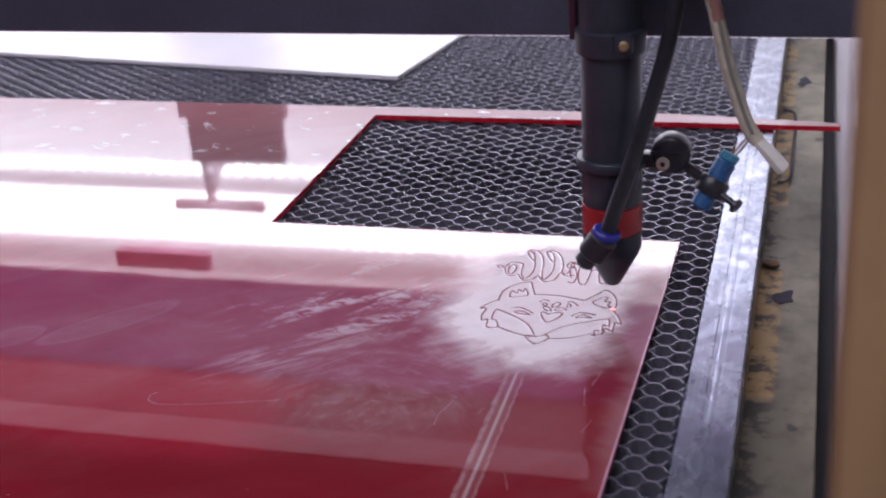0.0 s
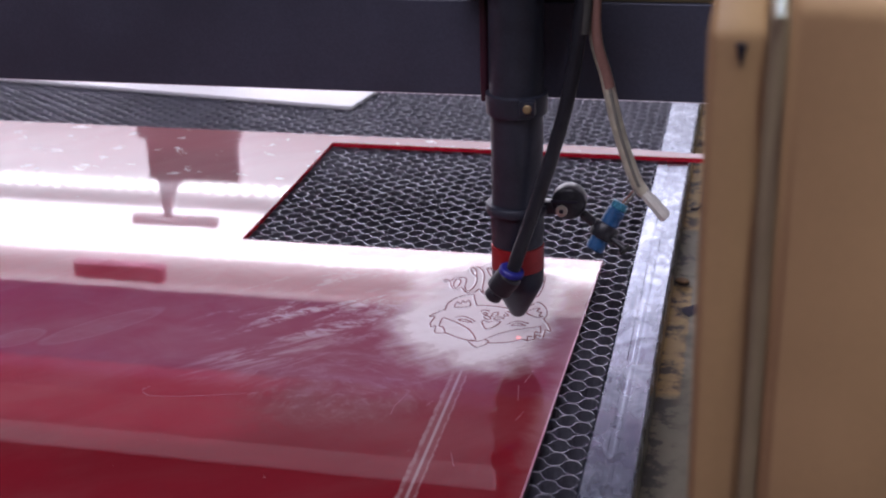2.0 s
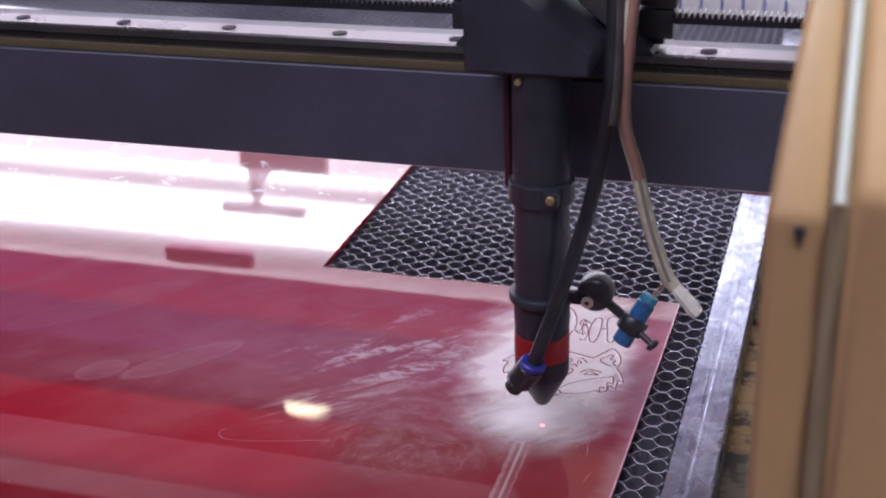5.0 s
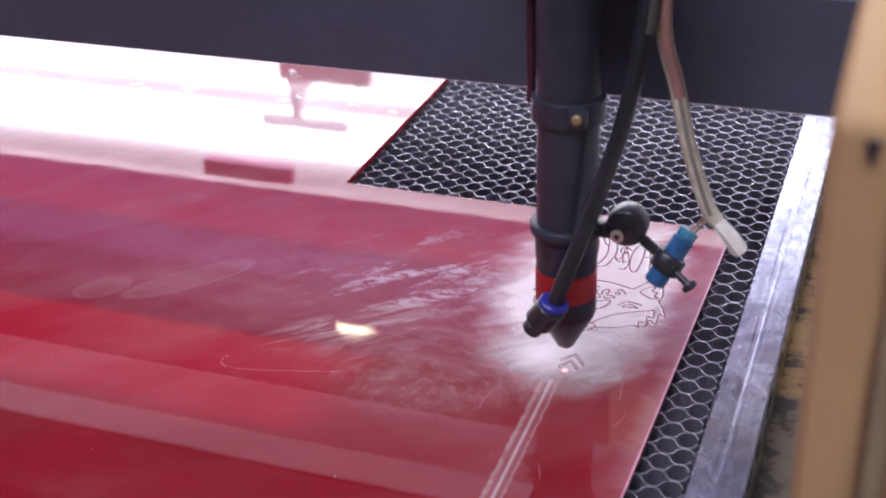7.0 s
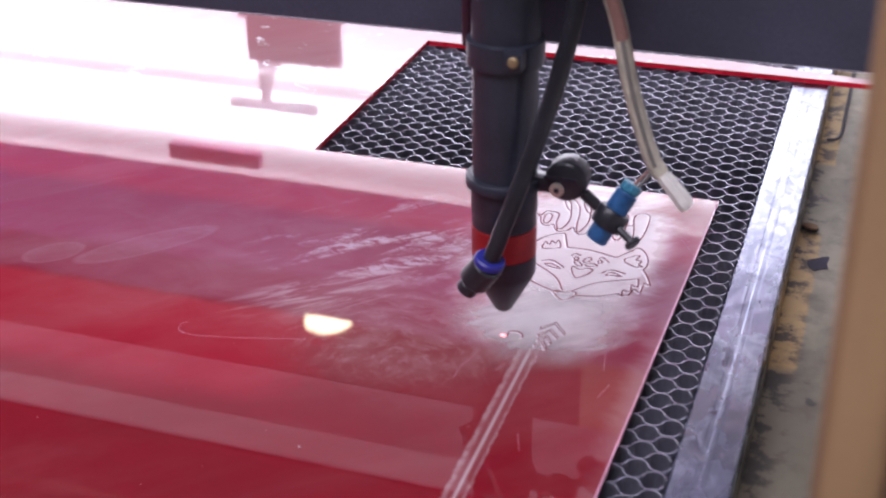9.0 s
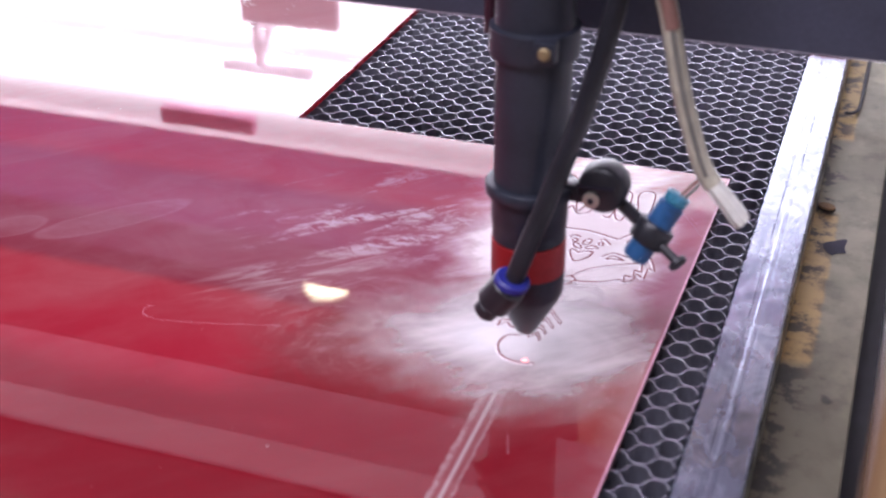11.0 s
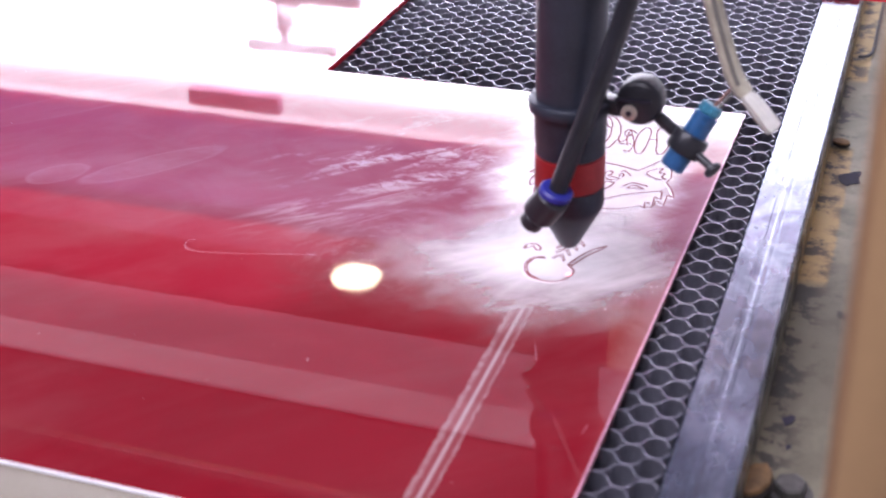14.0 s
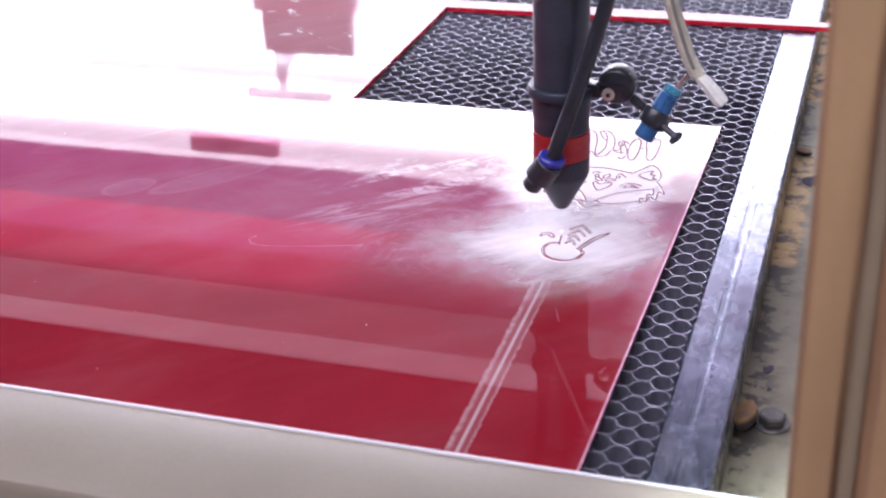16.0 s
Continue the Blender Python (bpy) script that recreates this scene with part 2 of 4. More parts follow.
def galvanised(name):
    m = Nodes(name)
    x, y, z = m.xyz()
    big, mid, small = m.noise(18, 5, 0.6, (1, 0.5, 1)), m.noise(70, 6, 0.65), m.noise(300, 4)
    grey = m.mix(m.step(big, 0.35, 0.65), (0.115, 0.102, 0.064), (0.245, 0.222, 0.150))
    grey = m.mix(m.step(mid, 0.45, 0.75, 0.0, 0.5), grey, (0.05, 0.045, 0.03))
    # resin stains along the inner edge, cut off in blocks
    near = m.step(m.math("ADD", x, m.math("MULTIPLY", m.math("SUBTRACT", mid, 0.5), 0.004)), 0.0445, 0.0465, 1.0, 0.0)
    blocks = m.step(m.noise(11, 1, 0.3, (0.01, 1, 1)), 0.40, 0.44)
    grey = m.mix(m.math("MULTIPLY", m.math("MULTIPLY", near, blocks), 0.80), grey, m.mix(m.step(mid, 0.40, 0.62), (0.36, 0.235, 0.075), (0.19, 0.12, 0.045)))
    soot = m.math("MULTIPLY", m.step(mid, 0.50, 0.57), m.step(x, 0.0385, 0.049, 1.0, 0.0))
    spots = m.step(m.noise(45, 3, 0.5, shift=(1, 5, 0)), 0.69, 0.73, 0.0, 0.8)
    grey = m.mix(m.math("MAXIMUM", m.math("MULTIPLY", soot, 0.85), spots), grey, (0.02, 0.018, 0.016))
    m.set(Base_Color=grey, Metallic=0.35, Roughness=m.math("MULTIPLY_ADD", mid, 0.25, 0.38))
    return m.bump(small, 0.2, 0.0003).mat


def see_through_dust(name, rx, ry, thick):
    """A breath of white powder on the sheet, thinning out to nothing."""
    m = Nodes(name)
    x, y, z = m.xyz()
    r = m.math("SQRT", m.math("ADD", m.math("POWER", m.math("DIVIDE", x, rx), 2.0), m.math("POWER", m.math("DIVIDE", y, ry), 2.0)))
    wisp, wide = m.noise(30, 7, 0.6, (1, 1.3, 1), 0.4, 1.0), m.noise(14, 4, 0.5)
    drag = m.brushed(42, 58, 0.26, 7, 0.66, 0.5)
    r = m.math("ADD", r, m.math("MULTIPLY", m.math("SUBTRACT", drag, 0.5), 0.8))
    r = m.math("ADD", r, m.math("ADD", m.math("MULTIPLY", m.math("SUBTRACT", wisp, 0.5), 0.45), m.math("MULTIPLY", m.math("SUBTRACT", wide, 0.5), 0.5)))
    m.set(Base_Color=(0.80, 0.77, 0.77), Roughness=0.5, Specular_IOR_Level=0.30, Alpha=m.step(r, 0.02, 0.98, thick, 0.0))
    return m.mat


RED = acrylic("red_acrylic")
RED_EDGE = plain("red_acrylic_edge", (0.55, 0.012, 0.03), 0.25, vary=0.15)
EDGE_HIGHLIGHT = plain("edge_highlight_pink", (0.55, 0.27, 0.35), 0.3, vary=0.2, bump=0)
GROOVE = plain("burnt_groove", (0.19, 0.024, 0.030), 0.6, vary=0.3, bump=0)
SCRATCH = plain("pale_scratch", (0.50, 0.25, 0.31), 0.4, vary=0.3, scale=300, bump=0)
# white colour carries the glint that the melted lips catch
LIP = plain("glint_white_lip", (0.97, 0.93, 0.95), 0.2, vary=0.05, bump=0, Specular_IOR_Level=1.0)
ALU = brushed("brushed_aluminium")
LEDGE = galvanised("galvanised_steel")
COMB = plain("honeycomb_aluminium", (0.27, 0.27, 0.32), 0.40, 0.7, 0.15, 40, 0.0)
# near-black for holes and gaps, their inner shade put into the colour
RECESS = plain("recess_black", (0.016, 0.014, 0.030), 0.7, vary=0.4)
BEDFLOOR = plain("violet_black", (0.034, 0.031, 0.064), 0.7, vary=0.4)
BLACK = plain("black_anodised", (0.033, 0.037, 0.053), 0.36, 0.2, 0.3, 50, 0.1)
BEAM = plain("black_painted_beam", (0.060, 0.065, 0.098), 0.45, 0.0, 0.25, 14, 0.08)
RUBBER = plain("black_rubber", (0.018, 0.018, 0.024), 0.30, vary=0.3)
PLASTIC = plain("black_plastic", (0.022, 0.022, 0.028), 0.32, vary=0.25)
BAND = plain("red_anodised", (0.34, 0.018, 0.020), 0.34, 0.25, 0.2, 120)
BLUE = plain("blue_plastic", (0.016, 0.088, 0.23), 0.4, vary=0.25, scale=200)
TEAL = plain("teal_plastic", (0.04, 0.20, 0.30), 0.35, vary=0.5, scale=500)
VIOLET = plain("violet_plastic", (0.03, 0.035, 0.30), 0.4, vary=0.2)
BRASS = plain("brass", (0.36, 0.27, 0.14), 0.5, 0.5, 0.2, 300)
SCREW = plain("pale_screw_steel", (0.62, 0.60, 0.52), 0.3, 0.7, 0.1, 200)
STEEL = plain("steel", (0.40, 0.39, 0.37), 0.34, 0.9, 0.2, 200)
SLEEVE = plain("milky_sleeve", (0.52, 0.49, 0.38), 0.4, vary=0.25, scale=150)
SLEEVE_END = plain("white_sleeve_end", (0.76, 0.75, 0.68), 0.4, vary=0.12, scale=150)
SEAM = plain("dull_seam", (0.17, 0.115, 0.075), 0.4, 0.0, 0.1, 40)
TAPE = plain("grey_tape", (0.062, 0.060, 0.056), 0.5, vary=0.25, scale=120)
WIRE_RED = plain("red_wire", (0.31, 0.165, 0.135), 0.5, vary=0.2)
WIRE_GREY = plain("grey_wire", (0.20, 0.19, 0.17), 0.5, vary=0.2)
CREAM = plain("cream_cabinet_paint", (0.82, 0.58, 0.36), 0.45, vary=0.08, scale=6)
BEIGE = plain("beige_paint", (0.275, 0.152, 0.080), 0.42, vary=0.10, scale=25, bump=0.2, fine=500)
GRIP_SHADE = plain("shaded_beige_paint", (0.23, 0.155, 0.085), 0.4, vary=0.15, scale=60)
SAGE = plain("grey_green_metal", (0.24, 0.22, 0.16), 0.4, 0.2, 0.15, 60)
RAIL_PAINT = plain("cream_paint", (0.255, 0.218, 0.165), 0.4, vary=0.07, scale=12, bump=0.15, fine=500)
WHITE = plain("white_paint", (0.80, 0.79, 0.80), 0.5, vary=0.06, scale=10)
WHITE_SHEET = plain("white_acrylic", (0.82, 0.82, 0.84), 0.34, vary=0.05, scale=16, bump=0)
CHAIN = plain("white_plastic", (0.78, 0.77, 0.76), 0.45, vary=0.08)
SLATE = plain("blue_grey_paint", (0.25, 0.115, 0.25), 0.5, vary=0.2, scale=8)
PALE = plain("frosted_plastic", (0.36, 0.30, 0.35), 0.5, vary=0.25, scale=30, Transmission_Weight=0.10, IOR=1.2)
CLOUDY = plain("cloudy_plastic", (0.74, 0.70, 0.74), 0.5, vary=0.2, scale=30, Transmission_Weight=0.55, IOR=1.2)
RAIL_REFLECTION = plain("ochre_reflection", (0.17, 0.14, 0.085), 0.35, 0.4, 0.3, 9)
MAROON = plain("dark_maroon", (0.040, 0.010, 0.020), 0.4, vary=0.2)
INDIGO = plain("indigo_plastic", (0.17, 0.19, 0.44), 0.5, vary=0.2, scale=40)
DULL_STEEL = plain("dull_steel", (0.085, 0.082, 0.075), 0.42, 0.6, 0.3, 250)
NAVY = plain("navy_black_paint", (0.028, 0.030, 0.050), 0.5, vary=0.25)
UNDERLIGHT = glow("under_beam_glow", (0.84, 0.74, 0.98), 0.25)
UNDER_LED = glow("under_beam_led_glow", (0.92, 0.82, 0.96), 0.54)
SEAM_LIT = plain("seam_lit_metal", (0.25, 0.24, 0.25), 0.55, 0.2, 0.08, 30)
LILAC = plain("lilac_paint", (0.62, 0.30, 0.45), 0.6, vary=0.15, scale=30)
DARK = plain("dark_steel", (0.03, 0.028, 0.035), 0.5, vary=0.3)
WOOD = plain("scorched_wood", (0.17, 0.095, 0.035), 0.6, vary=0.5, scale=140, bump=0.4)
CHAR = plain("charred_wood", (0.018, 0.014, 0.012), 0.7, vary=0.4, scale=180, bump=0.4)
PLUM = plain("plum_paint", (0.15, 0.075, 0.13), 0.5, vary=0.2, scale=6)
PLASTER = plain("grey_plaster", (0.42, 0.42, 0.44), 0.8, vary=0.12, scale=4)
FLOOR = plain("concrete", (0.22, 0.21, 0.20), 0.7, vary=0.2, scale=5)
LED = glow("led_glow", (0.95, 0.96, 1.0), 9.0)
# glows standing in for light on the rear wall, its rim and its end
REAR_WALL_GLOW = strip_glow("rear_wall_glow", (0.94, 0.92, 1.0))
RIM_GLOW = glow("lit_rim_glow", (0.95, 0.90, 0.96), 1.25)
END_WALL_GLOW = glow("end_wall_glow", (0.95, 0.95, 1.0), 0.62)
LAMP = glow("warm_lamp_glow", (1.0, 0.87, 0.55), 13)
SPOT = glow("cutting_glow", (1.0, 0.16, 0.14), 1.3)
POWDER = see_through_dust("white_powder", 0.040, 0.038, 0.88)
HAZE = see_through_dust("thin_powder", 0.066, 0.052, 0.92)

# ---- building blocks ----


def mesh_ob(name, bm, material, smooth=False):
    me = bpy.data.meshes.new(name)
    bmesh.ops.recalc_face_normals(bm, faces=bm.faces)
    bm.to_mesh(me)
    bm.free()
    me.materials.append(material)
    if smooth:
        me.shade_smooth()
        me.set_sharp_from_angle(angle=radians(38))
    return new(name, me)


def part(name, bm, material, parent, label="", smooth=True):
    ob = mesh_ob(name, bm, material, smooth)
    ob.parent = parent
    return tagged(ob, label)


def thing(name, label, category, at=(0, 0, 0), group="", kind=""):
    ob = new(name)
    ob.empty_display_size = 0.01
    ob.location = at
    return tagged(ob, label, category, group, kind)


def setting(name, bm, material, label, category, smooth=False):
    return tagged(mesh_ob(name, bm, material, smooth), label, category, kind="structure")


def box(x0, x1, y0, y1, z0, z1, bevel=0.0, seg=2, bm=None):
    b = bmesh.new()
    vs = bmesh.ops.create_cube(b, size=1)["verts"]
    for v in vs:
        v.co = Vector(((x0 + x1) / 2 + v.co.x * (x1 - x0), (y0 + y1) / 2 + v.co.y * (y1 - y0), (z0 + z1) / 2 + v.co.z * (z1 - z0)))
    if bevel:
        bmesh.ops.bevel(b, geom=b.edges[:], offset=bevel, segments=seg, profile=0.6, affect="EDGES")
    return merge(bm, b)


def merge(bm, b):
    if bm is None:
        return b
    tmp = bpy.data.meshes.new("tmp")
    b.to_mesh(tmp)
    b.free()
    bm.from_mesh(tmp)
    bpy.data.meshes.remove(tmp)
    return bm


def prism(points, z0, z1, bevel=0.0, bm=None):
    """A flat outline (x, y) with thickness."""
    b = bmesh.new()
    low = [b.verts.new((x, y, z0)) for x, y in points]
    top = [b.verts.new((x, y, z1)) for x, y in points]
    b.faces.new(low[::-1]), b.faces.new(top)
    for i in range(len(points)):
        j = (i + 1) % len(points)
        b.faces.new((low[i], low[j], top[j], top[i]))
    if bevel:
        bmesh.ops.recalc_face_normals(b, faces=b.faces)
        bmesh.ops.bevel(b, geom=[e for e in b.edges], offset=bevel, segments=1, affect="EDGES")
    return merge(bm, b)


def lathe(profile, axis=Matrix.Identity(4), n=40, bm=None):
    """A turned body: profile of (radius, height), about the z axis of the pose."""
    b = bmesh.new()
    rings = [[b.verts.new((r * math.cos(2 * math.pi * k / n), r * math.sin(2 * math.pi * k / n), h)) for k in range(n)] for r, h in profile]
    for a, c in zip(rings, rings[1:]):
        for k in range(n):
            b.faces.new((a[k], a[(k + 1) % n], c[(k + 1) % n], c[k]))
    b.faces.new(rings[0][::-1]), b.faces.new(rings[-1])
    bmesh.ops.transform(b, matrix=axis, verts=b.verts[:])
    return merge(bm, b)


def along(a, b):
    """A pose at a whose z axis points to b."""
    a, b = Vector(a), Vector(b)
    return Matrix.Translation(a) @ (b - a).to_track_quat("Z", "Y").to_matrix().to_4x4()


def rod(a, b, r, bm=None, n=20, bevel=0.0):
    length = (Vector(b) - Vector(a)).length
    e = bevel or r * 0.12
    return lathe([(r - e, 0), (r, e), (r, length - e), (r - e, length)], along(a, b), n, bm)


def curve_points(points, steps=6, closed=False):
    """A smooth run through the points (Catmull-Rom)."""
    p = [Vector(q) for q in points]
    n = len(p)
    out = []
    for i in range(n if closed else n - 1):
        g = lambda k: p[k % n] if closed else p[max(0, min(n - 1, k))]
        a, b, c, d = g(i - 1), g(i), g(i + 1), g(i + 2)
        for s in range(steps):
            t = s / steps
            out.append(0.5 * (2 * b + (c - a) * t + (2 * a - 5 * b + 4 * c - d) * t * t + (3 * b - a - 3 * c + d) * t ** 3))
    if not closed:
        out.append(p[-1])
    return out


def sweep(points, radius, n=12, closed=False, flat=1.0, bm=None):
    """A round (or flattened) bar along the points. radius: a number or one per point."""
    b = bmesh.new()
    rings, up = [], Vector((0, 0, 1))
    m = len(points)
    for i, q in enumerate(points):
        a, c = (points[(i - 1) % m], points[(i + 1) % m]) if closed else (points[max(0, i - 1)], points[min(m - 1, i + 1)])
        d = (c - a).normalized()
        if i == 0:
            side = d.cross(up if abs(d.z) < 0.9 else Vector((0, 1, 0))).normalized()
        else:
            side = (side - d * side.dot(d)).normalized()
        top = side.cross(d).normalized()
        r = radius[i] if isinstance(radius, (list, tuple)) else radius
        rings.append([b.verts.new(q + side * r * math.cos(2 * math.pi * k / n) + top * r * flat * math.sin(2 * math.pi * k / n)) for k in range(n)])
    for a, c in zip(rings, rings[1:] + (rings[:1] if closed else [])):
        for k in range(n):
            b.faces.new((a[k], a[(k + 1) % n], c[(k + 1) % n], c[k]))
    if not closed:
        b.faces.new(rings[0][::-1]), b.faces.new(rings[-1])
    return merge(bm, b)


# ---- workshop ----
setting("floor", box(-4, 3, -3, 5, -0.95, -0.90), FLOOR, "grey concrete workshop floor", "floor")
setting("ceiling", box(-4, 3, -3, 5, 2.2, 2.3), PLASTER, "grey plaster workshop ceiling", "ceiling")
setting("wall_north", box(-4, 3, 4.4, 4.6, -0.9, 2.2), PLASTER, "grey plaster far wall of the workshop", "wall")
setting("wall_south", box(-4, 3, -3.2, -3, -0.9, 2.2), PLASTER, "grey plaster workshop wall", "wall")
setting("wall_west", box(-4.2, -4, -3, 4.4, -0.9, 2.2), PLASTER, "grey plaster workshop wall", "wall")
setting("wall_east", box(3, 3.2, -3, 4.4, -0.9, 2.2), PLASTER, "grey plaster workshop wall", "wall")


def ceiling_lamp():
    lamp = thing("ceiling_lamp", "round warm white workshop lamp hanging from the ceiling", "lamp", (-1.535, 2.86, 1.995))
    part("shade", lathe([(0.02, 0.10), (0.05, 0.085), (0.094, 0.012), (0.096, 0.0), (0.093, 0.0), (0.06, 0.004)]), DARK, lamp)
    part("lens", lathe([(0.01, -0.006), (0.05, -0.005), (0.0800, -0.001), (0.0800, 0.0004)]), LAMP, lamp, "warm glowing round lens")
    part("cord", rod((0, 0, 0.095), (0, 0, 0.206), 0.005), DARK, lamp)


ceiling_lamp()



def cabinet():
    # out of view; stands in for whatever tan thing the sheet mirrors
    c = thing("beige_cabinet", "unseen beige cabinet, added for the tan reflection in the sheet", "cabinet", (0.1, 1.35, -0.9))
    part("body", box(-0.42, 0.5, -0.15, 0.25, 0.0, 2.3, 0.008), CREAM, c)
    part("door", box(-0.40, 0.03, -0.168, -0.152, 0.05, 2.25, 0.004), CREAM, c)
    part("door", box(0.05, 0.48, -0.168, -0.152, 0.05, 2.25, 0.004), CREAM, c)


cabinet()

# ---- machine bed ----
# the strip and the ledge run 0.4 degrees askew to the sheet
SKEW = 0.0075


def skewed(x, y):
    return x + SKEW * y


def bed_tray():
    tray = setting("bed_tray", box(-1.15, 0.034, -0.40, 0.66, -0.040, -0.034), BEDFLOOR, "dark violet tray under the honeycomb bed", "tray")
    return tray


bed_tray()
setting("machine_base", box(-1.22, 0.40, -0.425, 0.66, -0.90, -0.125, 0.01), BEIGE, "beige painted machine cabinet under the bed", "machine base")

PITCH, COL = 0.0100, 0.0140   # cell height, two cell columns
COMB_TOP, COMB_DEEP = -0.0032, 0.014


def ribbon_mesh(name, x0, x1, phase):
    """One wavy strip of the honeycomb, standing on edge."""
    pts, x = [], x0 - (x0 % COL) + (COL / 2 if phase else 0) - COL
    h, steps = PITCH / 4 - 0.00010, 14
    while x < x1 + COL:
        for k in range(steps):
            px, c = x + COL * k / steps, math.cos(2 * math.pi * k / steps)
            if x0 <= px <= x1:
                pts.append((px, h * math.copysign(abs(c) ** 0.55, c)))
        x += COL
    w = 0.00022
    bm = bmesh.new()
    cols = []
    for i, (px, py) in enumerate(pts):
        a, c = pts[max(0, i - 1)], pts[min(len(pts) - 1, i + 1)]
        d = Vector((c[0] - a[0], c[1] - a[1])).normalized() * w
        dip = 0.00006 * math.sin(px * 91.0)
        cols.append([bm.verts.new((px - d.y, py + d.x, dip)), bm.verts.new((px + d.y, py - d.x, dip)),
                     bm.verts.new((px + d.y, py - d.x, -COMB_DEEP)), bm.verts.new((px - d.y, py + d.x, -COMB_DEEP))])
    for a, c in zip(cols, cols[1:]):
        for k in range(3):
            bm.faces.new((a[k], c[k], c[k + 1], a[k + 1]))
        bm.faces.new((a[3], c[3], c[0], a[0]))
    me = bpy.data.meshes.new(name)
    bmesh.ops.recalc_face_normals(bm, faces=bm.faces)
    bm.to_mesh(me)
    bm.free()
    me.materials.append(COMB)
    return me


def honeycomb():
    bed = thing("honeycomb_bed", "grey aluminium honeycomb bed of the laser cutter", "cutting bed", (0, 0, COMB_TOP), kind="structure")
    short = [ribbon_mesh("ribbon", -0.220, 0.0118, k) for k in (0, 1)]
    long = [ribbon_mesh("ribbon", -1.10, 0.0125, k) for k in (0, 1)]
    n = int(-0.38 / (PITCH / 2))
    while n * PITCH / 2 < 0.575:
        y = n * PITCH / 2
        ob = new("ribbon", (long if y > 0.165 else short)[n % 2])
        ob.parent = bed
        ob.location = (skewed(0.0035, y) + 0.0004 * math.sin(n * 2.3), y + 0.0023 + 0.0002 * math.sin(n * 5.1), 0)
        n += 1
    return bed


def edge_strip():
    strip = thing("edge_strip", "scuffed flat aluminium strip along the bed edge", "metal strip", kind="structure")
    prof = [(0.0146, -0.0165), (0.0146, -0.0042), (0.0156, -0.0032), (0.0224, -0.0032), (0.0228, -0.00335), (0.0246, -0.00335),
            (0.0250, -0.0032), (0.0264, -0.0032), (0.0268, -0.0033), (0.0274, -0.0032), (0.0343, -0.0032), (0.0349, -0.0040), (0.0349, -0.0165)]
    bm = bmesh.new()
    ends = [[bm.verts.new((skewed(x, y), y, z)) for x, z in prof] for y in (-0.40, 0.62)]
    n = len(prof)
    for i in range(n):
        bm.faces.new((ends[0][i], ends[0][(i + 1) % n], ends[1][(i + 1) % n], ends[1][i]))
    bm.faces.new(ends[0][::-1]), bm.faces.new(ends[1])
    part("bar", bm, ALU, strip, smooth=False)


def side_ledge():
    ledge = thing("side_ledge", "stained galvanised steel ledge beside the bed", "metal ledge", kind="structure")
    pts = [(skewed(0.030, -0.42), -0.42), (skewed(0.0625, -0.42), -0.42), (skewed(0.0625, 0.64), 0.64), (skewed(0.030, 0.64), 0.64)]
    part("plate", prism(pts, -0.034, -0.030, 0.0006), LEDGE, ledge, smooth=False)
    wall = [(skewed(0.0338, -0.42), -0.42), (skewed(0.0348, -0.42), -0.42), (skewed(0.0348, 0.64), 0.64), (skewed(0.0338, 0.64), 0.64)]
    part("riser", prism(wall, -0.030, -0.0168), LEDGE, ledge, smooth=False)
    # slotted holes
    for x, y, w, l in ((0.051, 0.355, 0.004, 0.010), (0.047, 0.010, 0.0045, 0.008), (0.0415, -0.175, 0.0018, 0.003), (0.043, -0.189, 0.0008, 0.0012)):
        part("hole", prism([(x + w * (1 + 0.3 * math.sin(3 * a + x * 900)) * math.cos(a), y + l * (1 + 0.35 * math.sin(2 * a + y * 70)) * math.sin(a)) for a in [k * math.pi / 12 for k in range(24)]], -0.0300, -0.0297), RECESS, ledge, "dark burnt hole")
    # bent wire loop
    loop = curve_points([(0.0385, 0.285, -0.028), (0.0455, 0.280, -0.028), (0.047, 0.262, -0.028), (0.0465, 0.20, -0.028), (0.046, 0.165, -0.028), (0.0435, 0.155, -0.028), (0.039, 0.153, -0.028)])
    part("wire_loop", sweep(loop, 0.0009, 8), DARK, ledge, "dark bent wire")
    return ledge


def side_wall():
    m = [(0.0690, -0.36), (0.0740, -0.36), (0.0790, 0.64), (0.0740, 0.64)]
    setting("machine_side_wall", prism(m, -0.09, 0.075), WHITE, "off-white painted inner side wall of the machine", "machine wall")
    # dark bar put in for the shade seen in the gap
    g = [(0.0600, -0.42), (0.0690, -0.42), (0.0740, 0.64), (0.0660, 0.64)]
    setting("side_gap", prism(g, -0.09, -0.060), DARK, "dark gap beside the ledge", "gutter")


def ledge_bolt():
    bolt = thing("hex_bolt", "grey steel hexagon bolt with washer on the ledge", "bolt", (0.0462, -0.212, -0.030))
    part("washer", lathe([(0.0036, 0), (0.0067, 0.0), (0.0069, 0.0007), (0.0064, 0.0012), (0.0036, 0.0012)]), DULL_STEEL, bolt)
    hexa = [(0.0053 * math.cos(k * math.pi / 3 + 0.3), 0.0053 * math.sin(k * math.pi / 3 + 0.3)) for k in range(6)]
    part("head", prism(hexa, 0.0012, 0.0050, 0.0007), DULL_STEEL, bolt, smooth=False)


